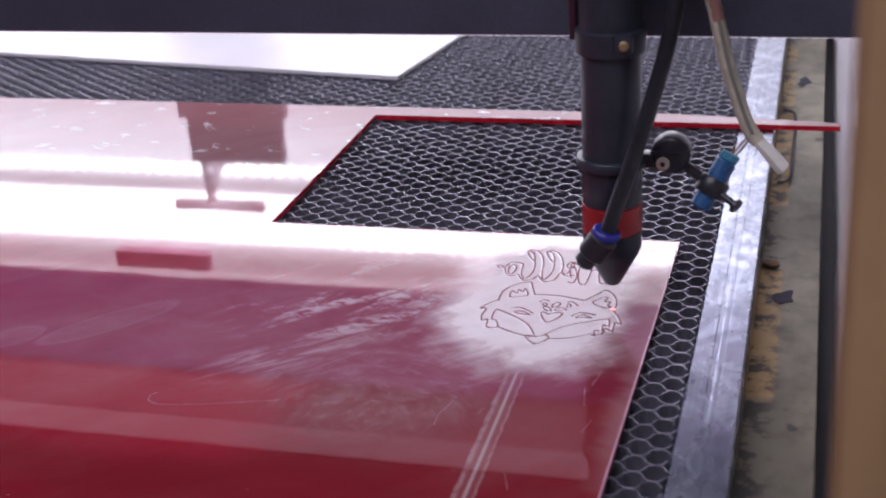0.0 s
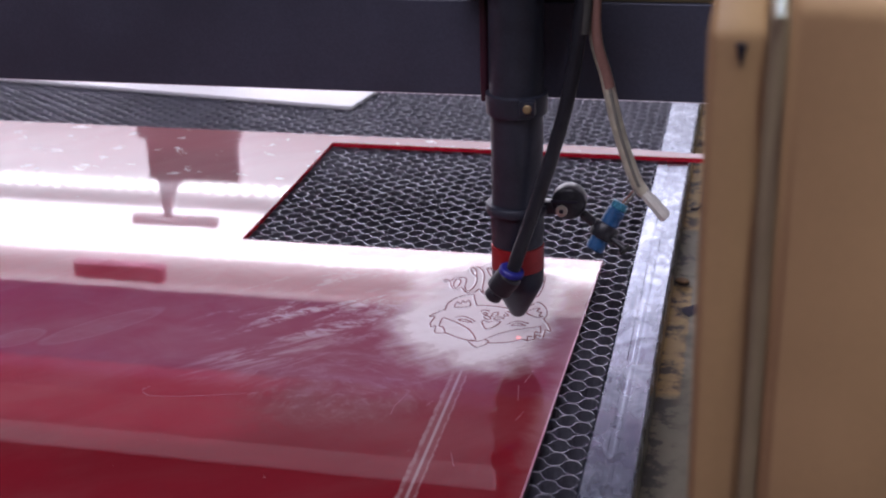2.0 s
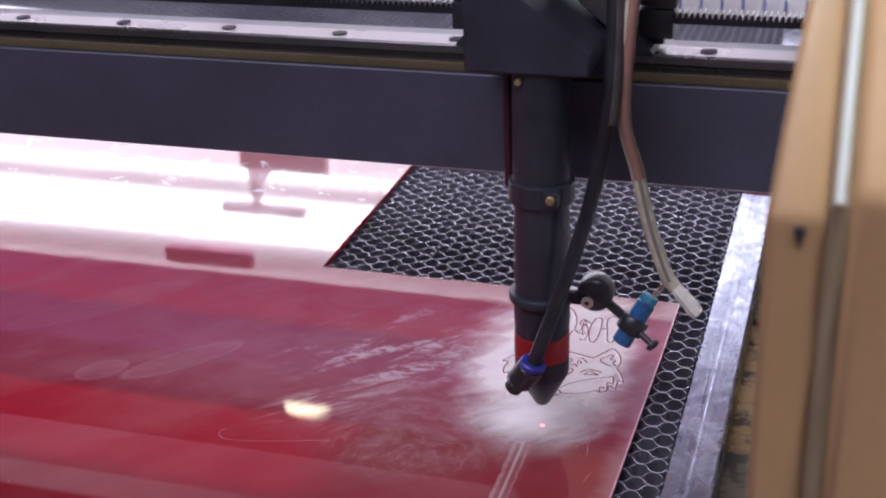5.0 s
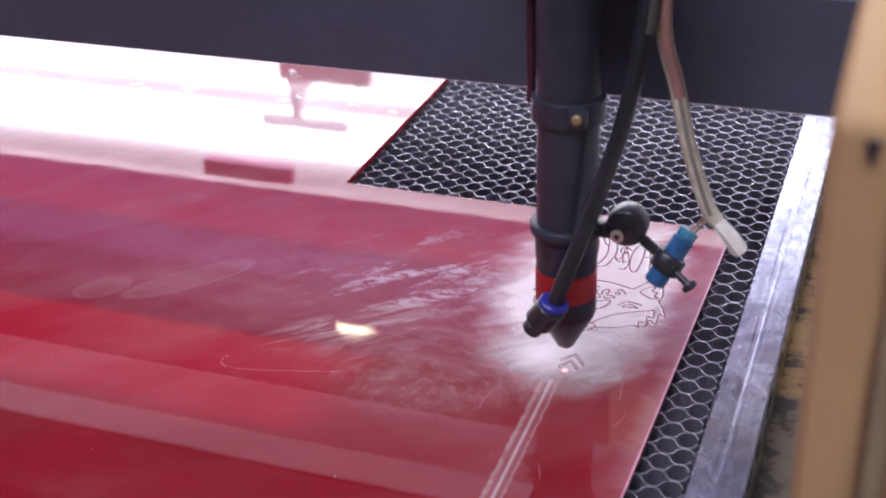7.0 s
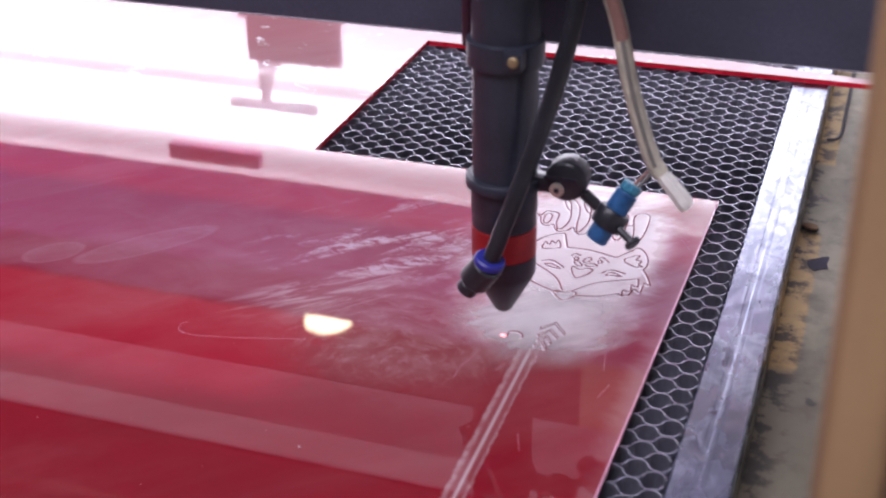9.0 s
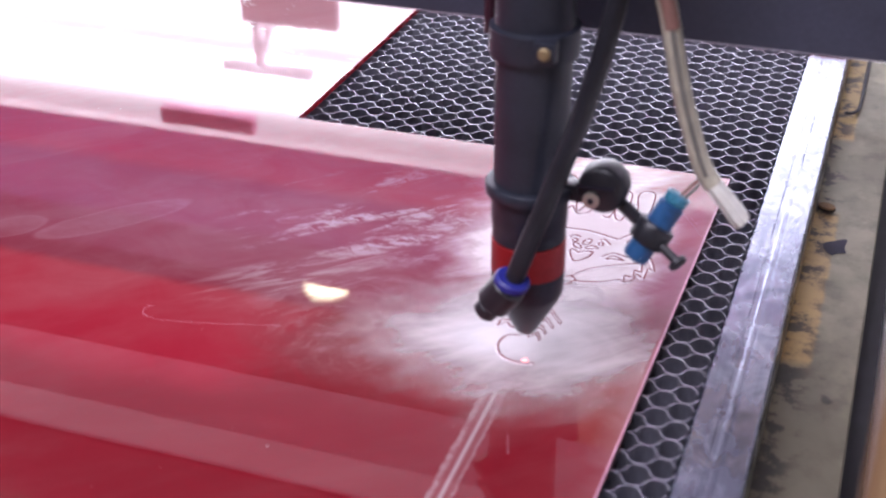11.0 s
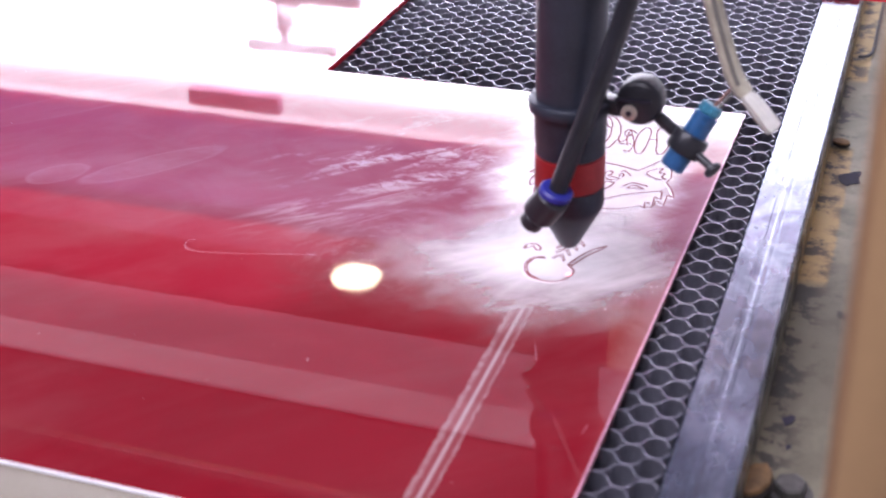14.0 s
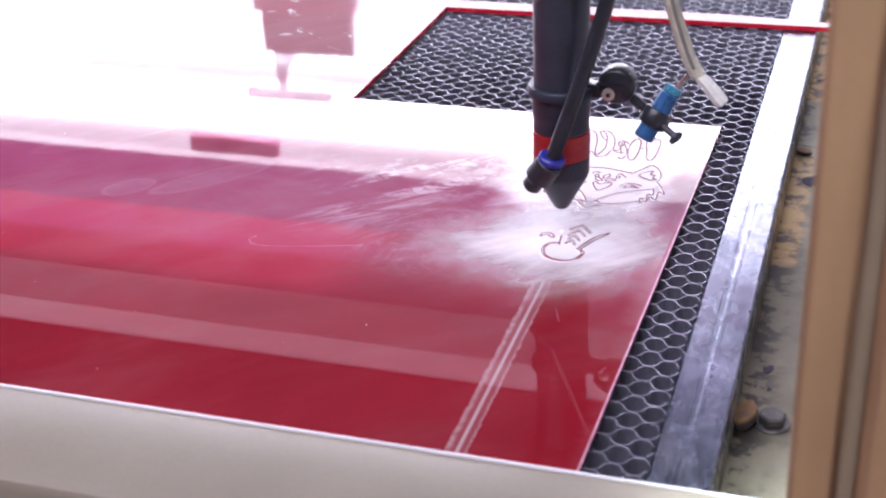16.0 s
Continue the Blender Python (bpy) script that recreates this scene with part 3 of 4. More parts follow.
def wood_chip(x, y, turn, size, label):
    chip = thing("wood_chip", label, "wood scrap", (x, y, -0.0298), group="burnt scraps on the ledge")
    s = size
    pts = [(-0.42 * s, -0.80 * s), (0.02 * s, -1.0 * s), (0.40 * s, -0.72 * s), (0.60 * s, -0.1 * s), (0.52 * s, 0.45 * s), (0.22 * s, 0.92 * s), (-0.30 * s, 0.78 * s), (-0.50 * s, 0.25 * s), (-0.55 * s, -0.3 * s)]
    for name, z0, z1, mat, tag in (("charred_edge", 0.0, 0.30 * s, CHAR, "charred black underside"), ("chip", 0.30 * s, 0.52 * s, WOOD, "")):
        bm = prism([(px * (1.04 if z0 == 0.0 else 1.0), py * (1.04 if z0 == 0.0 else 1.0)) for px, py in pts], z0, z1, 0.05 * s)
        bmesh.ops.transform(bm, matrix=pose(0, 0, 0.09 * s, 0, -8, turn), verts=bm.verts[:])
        for v in bm.verts:
            v.co.z = max(v.co.z, 0.0)
        part(name, bm, mat, chip, tag)


honeycomb()
edge_strip()
side_ledge()
side_wall()
ledge_bolt()
wood_chip(0.0360, -0.213, -8, 0.0085, "scorched brown wood scrap beside a bolt")
wood_chip(0.0395, 0.043, 80, 0.0042, "small scorched wood scrap on the ledge")


def front_rail():
    rail = thing("front_rail", "cream painted front rail of the machine", "machine rail", kind="structure")
    prof = [(-0.3060, -0.080), (-0.3060, 0.0046), (-0.3068, 0.0062), (-0.3082, 0.0066), (-0.3505, 0.0066), (-0.3530, 0.0056), (-0.3542, 0.003), (-0.3542, -0.080)]
    bm = bmesh.new()
    ends = [[bm.verts.new((x, y + 0.006 * (x + 0.1), z)) for y, z in prof] for x in (-1.15, 0.066)]
    n = len(prof)
    for i in range(n):
        bm.faces.new((ends[0][i], ends[0][(i + 1) % n], ends[1][(i + 1) % n], ends[1][i]))
    bm.faces.new(ends[0][::-1]), bm.faces.new(ends[1])
    part("lip", bm, RAIL_PAINT, rail)
    bm = bmesh.new()
    # profile of a white strip that paints the highlight on the rail's fold
    worn = [(-0.3053, 0.0020), (-0.3053, 0.0054), (-0.3061, 0.0069), (-0.3072, 0.0070), (-0.3072, 0.0020)]
    ends = [[bm.verts.new((x, y + 0.006 * (x + 0.1), z)) for y, z in worn] for x in (-1.15, 0.066)]
    for i in range(5):
        bm.faces.new((ends[0][i], ends[0][(i + 1) % 5], ends[1][(i + 1) % 5], ends[1][i]))
    bm.faces.new(ends[0][::-1]), bm.faces.new(ends[1])
    part("rail_highlight", bm, WHITE, rail, "white strip painting the highlight on the inner edge", smooth=False)
    part("skirt", box(-1.15, 0.066, -0.43, -0.3625, -0.12, 0.002, 0.003), BEIGE, rail)


front_rail()


def rounded(x0, x1, y0, y1, r, n=6):
    """A rectangle's outline with round corners."""
    out = []
    for cx, cy, a in ((x1 - r, y1 - r, 0), (x0 + r, y1 - r, 90), (x0 + r, y0 + r, 180), (x1 - r, y0 + r, 270)):
        out += [(cx + r * math.cos(radians(a + 90 * k / n)), cy + r * math.sin(radians(a + 90 * k / n))) for k in range(n + 1)]
    return out


def side_housing():
    """The beige sheet-metal cover at the front right."""
    h = thing("side_housing", "beige painted sheet metal end cover of the machine", "machine cover", (0.0, 0.0, 0.0), kind="structure")

    def bent(x0, x1, front, fold, bevel):
        prof = [(front, -0.12), (front, fold), (front + 0.050, fold + 0.060), (front + 0.056, fold + 0.060), (front + 0.056, -0.12)]
        bm = prism(prof, x0, x1, bevel)
        bmesh.ops.transform(bm, matrix=Matrix(((0, 0, 1, 0), (1, 0, 0, 0), (0, 1, 0, 0), (0, 0, 0, 1))), verts=bm.verts[:])
        return bm

    flange = bent(0.0578, 0.0684, -0.372, 0.2128, 0.0016)
    for v in flange.verts:
        if v.co.x < 0.062:
            v.co.x += 0.13 * (v.co.y + 0.372) - 0.0058 * v.co.z
    part("flange", flange, BEIGE, h)
    # one seam: brown for its dark gap, a paler strip for the lit slope
    part("seam", bent(0.0685, 0.0722, -0.3722, 0.2160, 0.0003), SEAM, h, "dull brown seam")
    bright = prism([(0.0, 0.0), (0.050, 0.060), (0.0502, 0.0598), (0.0004, 0.0)], 0.0696, 0.0711)
    bmesh.ops.transform(bright, matrix=Matrix.Translation((0, -0.3726, 0.2168)) @ Matrix(((0, 0, 1, 0), (1, 0, 0, 0), (0, 1, 0, 0), (0, 0, 0, 1))), verts=bright.verts[:])
    part("seam_highlight", bright, SEAM_LIT, h, "bare metal seam on the slope, its highlight put into the colour")
    part("cover", bent(0.0723, 0.30, -0.374, 0.2190, 0.0028), BEIGE, h)
    part("notch", prism([(0.0622, 0.2112), (0.0646, 0.2110), (0.0640, 0.2088), (0.0634, 0.2060)], 0.3719, 0.3726), RECESS, h, "dark chipped notch").rotation_euler = (radians(90), 0, 0)
    slope = pose(0, -0.3432, 0.2562, 50.2)
    # the recess's shaded border, put in as a darker frame barely raised
    grip = part("grip", prism(rounded(0.0770, 0.1400, -0.0280, 0.0280, 0.008), -0.0004, 0.0008, 0.0005), GRIP_SHADE, h, "rounded darker frame painting the grip recess's shaded border")
    grip.matrix_basis = slope
    plate = part("grip_plate", prism(rounded(0.0835, 0.1335, -0.0210, 0.0210, 0.005), 0.0008, 0.0011, 0.0002), SAGE, h, "grey-green grip plate")
    plate.matrix_basis = slope


side_housing()

# ---- sheets on the bed ----


def ridge(points, closed=False, r=0.00026, shift=(0, 0), z=0.0, steps=5, n=6):
    pts = curve_points([(x / 1000 + shift[0], y / 1000 + shift[1], z) for x, y in points], steps, closed)
    return sweep(pts, r, n, closed, 0.55)


def ring(cx, cy, rx, ry, turn=0.0, n=9):
    out = []
    for k in range(n):
        a = 2 * math.pi * k / n
        u, v = rx * math.cos(a), ry * math.sin(a)
        out.append((cx + u * math.cos(turn) - v * math.sin(turn), cy + u * math.sin(turn) + v * math.cos(turn)))
    return out


def red_sheet():
    sheet = thing("acrylic_sheet", "dusty glossy red acrylic sheet with cut drawings on the honeycomb", "acrylic sheet", (0, 0, 0))
    u = [(-1.10, -0.318), (-0.0084, -0.318), (0, 0), (-0.200, 0), (-0.200, 0.1705), (0.0855, 0.1705), (0.0855, 0.1745), (-0.02, 0.1860), (-1.10, 0.1890)]
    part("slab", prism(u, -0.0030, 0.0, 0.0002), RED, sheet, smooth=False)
    # the highlight along the bevelled edges is laid on as pale strips
    for pts in ([(-0.0084, -0.318), (0, 0), (-0.0007, 0), (-0.0091, -0.318)], [(0, 0), (-0.200, 0), (-0.200, -0.0005), (0, -0.0005)]):
        part("cut_edge", prism(pts, -0.0004, 0.00012), EDGE_HIGHLIGHT, sheet, "pale strip painting the highlight on the cut edge", smooth=False)
    part("cut_edge", prism([(-0.2003, 0.0), (-0.1999, 0.0), (-0.1999, 0.1702), (0.0856, 0.1702), (0.0856, 0.1706), (-0.2003, 0.1706)], -0.0029, -0.0002), RED_EDGE, sheet, "saturated red cut edge", smooth=False)
    cuts = [  # face outline
        ([(-69.1, -71.2), (-69.0, -62.5), (-65.2, -55.8), (-59.2, -51.9), (-57.5, -56), (-54.8, -64.0)], 0),
        ([(-54.8, -64.0), (-45.0, -63.6), (-33.0, -66.8)], 0),
        ([(-33.2, -67.0), (-29, -60.5), (-25.5, -55.8), (-21.3, -61.2), (-19.6, -68.8), (-20.4, -74.1)], 0),
        ([(-20.4, -74.1), (-17.6, -79.2), (-15.3, -86.2), (-17.8, -85.0), (-18.1, -92.7), (-20.8, -90.7), (-22.0, -95.8), (-24.4, -97.5), (-26.0, -96.1)], 0),
        ([(-26.0, -96.1), (-33.2, -100.6), (-41.8, -102.6)], 0),
        ([(-69.1, -71.2), (-72.0, -74.5), (-74.9, -79.7), (-72.3, -79.7), (-72.8, -86.3), (-71.3, -90.6), (-69.6, -89.2), (-68.5, -95.7), (-64.9, -96.2), (-64.2, -95.0)], 0),
        ([(-64.2, -95.0), (-55.9, -99.6), (-49.0, -102.0)], 0),
        # cheeks and chin
        ([(-44.3, -100.0), (-38.7, -92.6), (-31.6, -87.4), (-20.7, -82.1)], 0),
        ([(-20.7, -82.1), (-19.9, -88.5), (-22.3, -87.8), (-22.1, -93.0), (-24.9, -93.0), (-24.4, -97.5)], 0),
        ([(-67.7, -79.7), (-68.4, -83.3), (-67.9, -88.9), (-65.9, -89.7), (-63.6, -95.6)], 0),
        ([(-67.7, -79.7), (-60.1, -84.3), (-52.6, -91.0), (-48.2, -99.6)], 0),
        ([(-51.1, -102.2), (-46.0, -107.6), (-41.9, -102.1), (-43.4, -99.7), (-46.5, -101.6), (-50.0, -100.9)], 1),
        # ears inside, nose, brows, eyes
        ([(-29.7, -67.9), (-24.2, -62.1), (-24.8, -66.4), (-22.4, -66.7), (-23.1, -70.0), (-21.2, -71.4), (-24.1, -72.3)], 1),
        ([(-64.8, -67.5), (-65.0, -61.4), (-63.0, -63.6), (-62.5, -59.8), (-60.7, -62.0), (-59.9, -58.7), (-58.0, -65.2)], 1),
        ([(-45.3, -88.4), (-48.7, -82.0), (-48.0, -79.5), (-45.3, -81.4), (-42.8, -79.6), (-40.4, -79.6), (-40.6, -82.0), (-42.2, -85.5)], 1),
        (ring(-44.2, -72.5, 1.3, 2.6, -0.35), 1), (ring(-47.2, -76.4, 1.2, 2.4, 0.7), 1), (ring(-41.6, -76.3, 2.4, 1.2, 0.3), 1),
        (ring(-48.9, -72.5, 0.9, 1.3), 1), (ring(-38.8, -72.4, 0.9, 1.3), 1),
        ([(-51.5, -70.9), (-50.1, -68.5), (-47.5, -69.2)], 0), ([(-39.7, -70.0), (-38.1, -68.5), (-35.2, -71.7)], 0),
        ([(-36.3, -82.1), (-32.7, -78.0), (-26.6, -79.4)], 0), ([(-34.3, -83.4), (-31.9, -79.9), (-27.6, -82.3), (-31.5, -82.2)], 1),
        ([(-62.3, -78.9), (-58.1, -76.9), (-52.1, -81.2)], 0), ([(-60.3, -80.9), (-56.7, -80.2), (-53.3, -82.8), (-57, -82.4)], 1),
        # the greeting, cut as a mirror image in script outline
        ([(-77.3, -37.2), (-75.2, -39.3), (-73.6, -38.4), (-72.1, -43.1), (-70.2, -46.2), (-67.7, -46.7), (-65.8, -44.9), (-64.5, -48.0), (-62.0, -50.6), (-59.1, -49.3), (-57.0, -45.1), (-55.2, -48.7), (-52.6, -50.9), (-49.5, -48.3), (-48.0, -40.8), (-46.1, -43.1), (-43.7, -43.8), (-41.3, -42.8)], 0),
        ([(-77.3, -37.2), (-75.3, -36.9), (-73.4, -37.3), (-72.3, -33.8), (-70.3, -32.6), (-66.5, -33.4), (-65.7, -36.2), (-65.1, -42.7), (-63.1, -48.4), (-61.3, -47.1), (-60.2, -40.9), (-60.7, -33.9), (-61.7, -29.6)], 0),
        ([(-66.7, -20.2), (-65.4, -19.6), (-63.4, -22.5), (-61.7, -29.6), (-63.2, -28.0), (-65.3, -24.2)], 1),
        ([(-66.7, -20.2), (-65.2, -17.9), (-62.3, -18.7), (-59.2, -24.0), (-57.1, -32.7), (-56.2, -41.4), (-54.5, -48.6), (-53.0, -46.7), (-51.8, -39.6), (-52.2, -33.1), (-53.0, -29.6)], 0),
        ([(-57.9, -20.4), (-57.0, -18.8), (-55.0, -21.1), (-53.2, -26.5), (-53.0, -29.6), (-55.1, -27.2)], 1),
        ([(-57.9, -20.4), (-56.2, -18.0), (-53.2, -19.2), (-49.8, -26.0), (-47.9, -34.7), (-47.8, -39.0), (-46.3, -42.0), (-44.7, -40.7), (-44.6, -36.4), (-46.0, -34.4), (-46.3, -32.2), (-45.4, -29.4), (-43.6, -29.6), (-41.4, -31.9)], 0),
        ([(-71.1, -42.5), (-71.4, -37.0), (-69.8, -35.0), (-68.5, -36.6), (-68.3, -42.0), (-69.4, -45.0)], 1),
        ([(-44.6, -34.2), (-44.5, -30.2), (-43.4, -31.8), (-43.4, -35.7)], 1),
        ([(-40.5, -33.4), (-38.8, -26.0), (-36.1, -27.6), (-35.0, -40.9), (-35.7, -50.8), (-38.0, -50.2), (-39.9, -43.3)], 1),
        ([(-33.4, -28.1), (-31.4, -23.7), (-27.3, -24.0), (-26.1, -36.9), (-27.0, -48.8), (-29.7, -48.3), (-31.4, -38.8)], 1),
        ([(-35.1, -37.5), (-32.1, -36.0)], 0),
        ([(-43.2, -49.7), (-41.0, -50.3), (-40.3, -43.3), (-43.1, -33.8), (-44.3, -37.6), (-42.7, -44.7)], 0),
    ]
    for pts, closed in cuts:
        part("cut_line", ridge(pts, bool(closed), 0.00040, z=0.00010), GROOVE, sheet, "dark burnt cut line")
        part("cut_lip", ridge(pts, bool(closed), 0.00042, (-0.0004, -0.00078), 0.0, n=10), LIP, sheet, "melted lip beside a cut, its glint painted white")
    # stray hair scratches
    for pts in (
            [(-177.3, -175.0), (-180.7, -172.9), (-181.8, -169.1), (-179.7, -167.0)],
            [(-180.7, -172.9), (-174.8, -174.8), (-160.8, -172.6), (-145.2, -168.5), (-130.6, -164.6)],
            [(-13.0, -239.0), (-11.8, -234.4)],
            [(-7.1, -244.2), (-7.0, -238.3)],
            [(-12.2, -38.9), (-7.5, -46.5), (-2.5, -54.8)],
            [(-9.6, -40.4), (-6.0, -44.9)],
            [(-19.3, -136.5), (-17.1, -125.6)],
            [(-21.3, -139.2), (-19.6, -151.7)],
            [(-17.7, -169.2), (-15.4, -160.2)],
            [(-69.6, -172.4), (-69.9, -165.5), (-67.5, -157.5)],
            [(-56.9, -163.3), (-54.7, -158.5)],
            [(-35.5, -207.1), (-38.5, -198.1)],
    ):
        part("scratch", ridge(pts, False, 0.00007), SCRATCH, sheet, "fine pale scratch")
    return sheet


red_sheet()


def white_sheet():
    s = thing("white_sheet", "bright white acrylic offcut lying on the honeycomb", "acrylic sheet", (0, 0, -0.0031))
    part("slab", prism([(-0.211, 0.253), (-0.185, 0.42), (-1.04, 0.54), (-1.08, 0.374)], 0.0, 0.0028, 0.0003), WHITE_SHEET, s, smooth=False)


white_sheet()

# ---- back of the machine ----


def rear_wall():
    setting("machine_rear_wall", box(-1.20, 0.40, 0.640, 0.660, -0.09, 0.336), WHITE, "white painted rear wall inside the machine", "machine wall")
    setting("machine_left_wall", box(-1.22, -1.16, -0.40, 0.66, -0.09, 0.20), WHITE, "white painted left wall inside the machine", "machine wall")
    setting("rear_rim", box(-1.20, 0.40, 0.632, 0.660, 0.3365, 0.342, 0.001), ALU, "bright metal rim on the rear wall", "trim")
    setting("rear_hood", box(-1.20, 0.40, 0.640, 0.662, 0.3425, 0.468), SLATE, "blue-grey hood panel above the rear wall", "machine panel")
    setting("hood_upper", box(-1.20, 0.40, 0.644, 0.662, 0.4685, 0.5225), PLUM, "dull plum upper hood panel", "machine panel")


def light_box():
    lamp = thing("rear_light_box", "lit white light box with rows of small lamps at the rear", "machine light", (0, 0.62, 0))
    part("backing", box(-1.16, 0.39, 0.006, 0.0195, 0.0, 0.3355, 0.002), WHITE, lamp)
    # light falling on the white wall and rim is put in as emission
    part("glow_panel", box(-1.15, 0.04, 0.0025, 0.006, 0.0020, 0.3355), REAR_WALL_GLOW, lamp, "glowing panel for the lit rear wall, brightest along its middle")
    part("lip", box(-1.16, 0.39, -0.0010, 0.0060, 0.3358, 0.3400, 0.0006), RIM_GLOW, lamp, "glowing strip standing in for the lit metal rim")
    part("glow_panel", box(0.045, 0.38, 0.0025, 0.006, 0.0, 0.20), END_WALL_GLOW, lamp, "faint glow standing in for the lit white end wall")
    dot = lathe([(0.0030, 0), (0.0058, 0.0008), (0.0058, 0.002), (0.003, 0.003)], pose(0, 0, 0, 90), 12)
    first = part("led", dot, LED, lamp, "small bright lamp")
    me = first.data
    first.location = (-1.14, 0.002, 0.214)
    for row, z, step in ((0, 0.214, 0.0150), (1, 0.2920, 0.0150)):
        for k in range(1 if row == 0 else 0, 78):
            ob = new("led", me)
            ob.parent, ob.location = lamp, (-1.14 + k * step, 0.002, z)


def hanging_bracket():
    b = thing("rear_bracket", "grey stepped bracket standing before the rear light", "bracket", (-0.50, 0.600, 0.0))
    part("block", box(-0.054, 0.060, -0.010, 0.006, 0.0172, 0.150, 0.003), PALE, b)
    part("step", box(-0.046, 0.054, -0.009, 0.005, 0.150, 0.196, 0.003), PALE, b)
    stem = part("stem", prism([(-0.040, 0.194), (-0.006, 0.194), (-0.024, 0.214), (-0.030, 0.240), (-0.036, 0.240)], -0.004, 0.004), CLOUDY, b)
    stem.rotation_euler = (radians(90), 0, 0)
    part("crossbar", box(-0.074, 0.024, -0.006, 0.004, 0.2400, 0.2500, 0.002), CLOUDY, b)
    part("plate", box(-0.163, -0.055, 0.010, 0.0222, 0.309, 0.328, 0.0004), LILAC, b, "flat lilac plate")


def rear_chain():
    c = thing("drag_chain", "white plastic cable chain lying along the rear of the bed", "cable chain", (0, 0.598, -0.005))
    link = box(-0.0082, 0.0082, -0.010, 0.010, 0.0, 0.022, 0.0022)
    first = part("link", link, CHAIN, c)
    first.location = (-1.0, 0, 0)
    for k in range(1, 62):
        ob = new("link", first.data)
        ob.parent, ob.location = c, (-1.0 + 0.019 * k, 0.0006 * math.sin(k * 1.7), 0)
    part("inner_band", box(-1.0, 0.16, -0.006, 0.006, 0.005, 0.016), INDIGO, c, "bluish inner band between the links")


rear_wall()
light_box()
hanging_bracket()
rear_chain()

# ---- gantry ----


def make_gantry():
    g = thing("gantry", "black metal gantry beam with rail, holes and toothed belt", "gantry", (0, 0, 0))
    prof = [(0.0305, 0.1070), (0.0309, 0.1066), (0.0970, 0.1066), (0.0975, 0.1071), (0.0975, 0.1500), (0.0515, 0.1500), (0.0515, 0.1605), (0.0511, 0.1610),
            (0.0372, 0.1610), (0.0362, 0.1602), (0.0355, 0.1575), (0.0375, 0.1560), (0.0375, 0.1540), (0.0348, 0.1525), (0.0345, 0.1500), (0.0309, 0.1500), (0.0305, 0.1496)]
    bm = bmesh.new()
    ends = [[bm.verts.new((x, y, z)) for y, z in prof[:6] + prof[14:]] for x in (-1.12, 0.20)]
    n = len(ends[0])
    for i in range(n):
        bm.faces.new((ends[0][i], ends[0][(i + 1) % n], ends[1][(i + 1) % n], ends[1][i]))
    bm.faces.new(ends[0][::-1]), bm.faces.new(ends[1])
    part("beam", bm, BEAM, g, smooth=False)
    # the plate's glow stands in for light bounced up off the sheet
    part("underside", box(-1.12, 0.20, 0.032, 0.0965, 0.1060, 0.1064), UNDERLIGHT, g, "beam underside, its bounced light put in as a faint glow")
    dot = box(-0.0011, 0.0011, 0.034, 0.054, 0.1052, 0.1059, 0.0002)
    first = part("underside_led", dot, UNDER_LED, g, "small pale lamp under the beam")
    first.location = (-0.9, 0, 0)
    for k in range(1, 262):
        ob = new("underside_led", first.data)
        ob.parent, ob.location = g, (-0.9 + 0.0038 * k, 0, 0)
    bm = bmesh.new()
    rail = [(0.0515, 0.1500)] + prof[6:15]
    ends = [[bm.verts.new((x, y, z)) for y, z in rail] for x in (-1.12, 0.20)]
    n = len(rail)
    for i in range(n):
        bm.faces.new((ends[0][i], ends[0][(i + 1) % n], ends[1][(i + 1) % n], ends[1][i]))
    bm.faces.new(ends[0][::-1]), bm.faces.new(ends[1])
    part("rail", bm, plain("worn_rail", (0.13, 0.12, 0.125), 0.28, 0.8, 0.25, 12, 0.1), g, "worn shiny linear rail", smooth=False)
    # golden-brown reflection on the rail's front, added as a coloured strip
    part("rail_reflection", box(-1.12, 0.20, 0.0325, 0.0343, 0.1503, 0.1542, 0.0004), RAIL_REFLECTION, g, "ochre strip painting the golden reflection under the rail")
    for k in range(-17, 4):
        x = -0.0375 + 0.0537 * k
        # dark disc laid on for the shade inside the hole
        part("rail_hole", lathe([(0.0032, 0.1606), (0.0034, 0.1613), (0.0018, 0.1613)], Matrix.Translation((x, 0.0445, 0)), 14), RECESS, g, "dark screw hole")
    # belt with teeth upwards
    for x0, x1 in ((-1.1, 0.2),):
        bm = box(x0, x1, 0.047, 0.055, 0.1712, 0.1738)
        step = 0.0024
        k = int(x0 / step)
        while k * step < x1:
            tooth = prism([(k * step, -0.1737), (k * step + 0.0021, -0.1737), (k * step + 0.0016, -0.1760), (k * step + 0.0010, -0.1760)], 0.047, 0.055)
            bmesh.ops.transform(tooth, matrix=pose(0, 0, 0, -90), verts=tooth.verts[:])
            merge(bm, tooth)
            k += 1
        part("belt", bm, RUBBER, g, "black toothed belt", smooth=False)
    return g


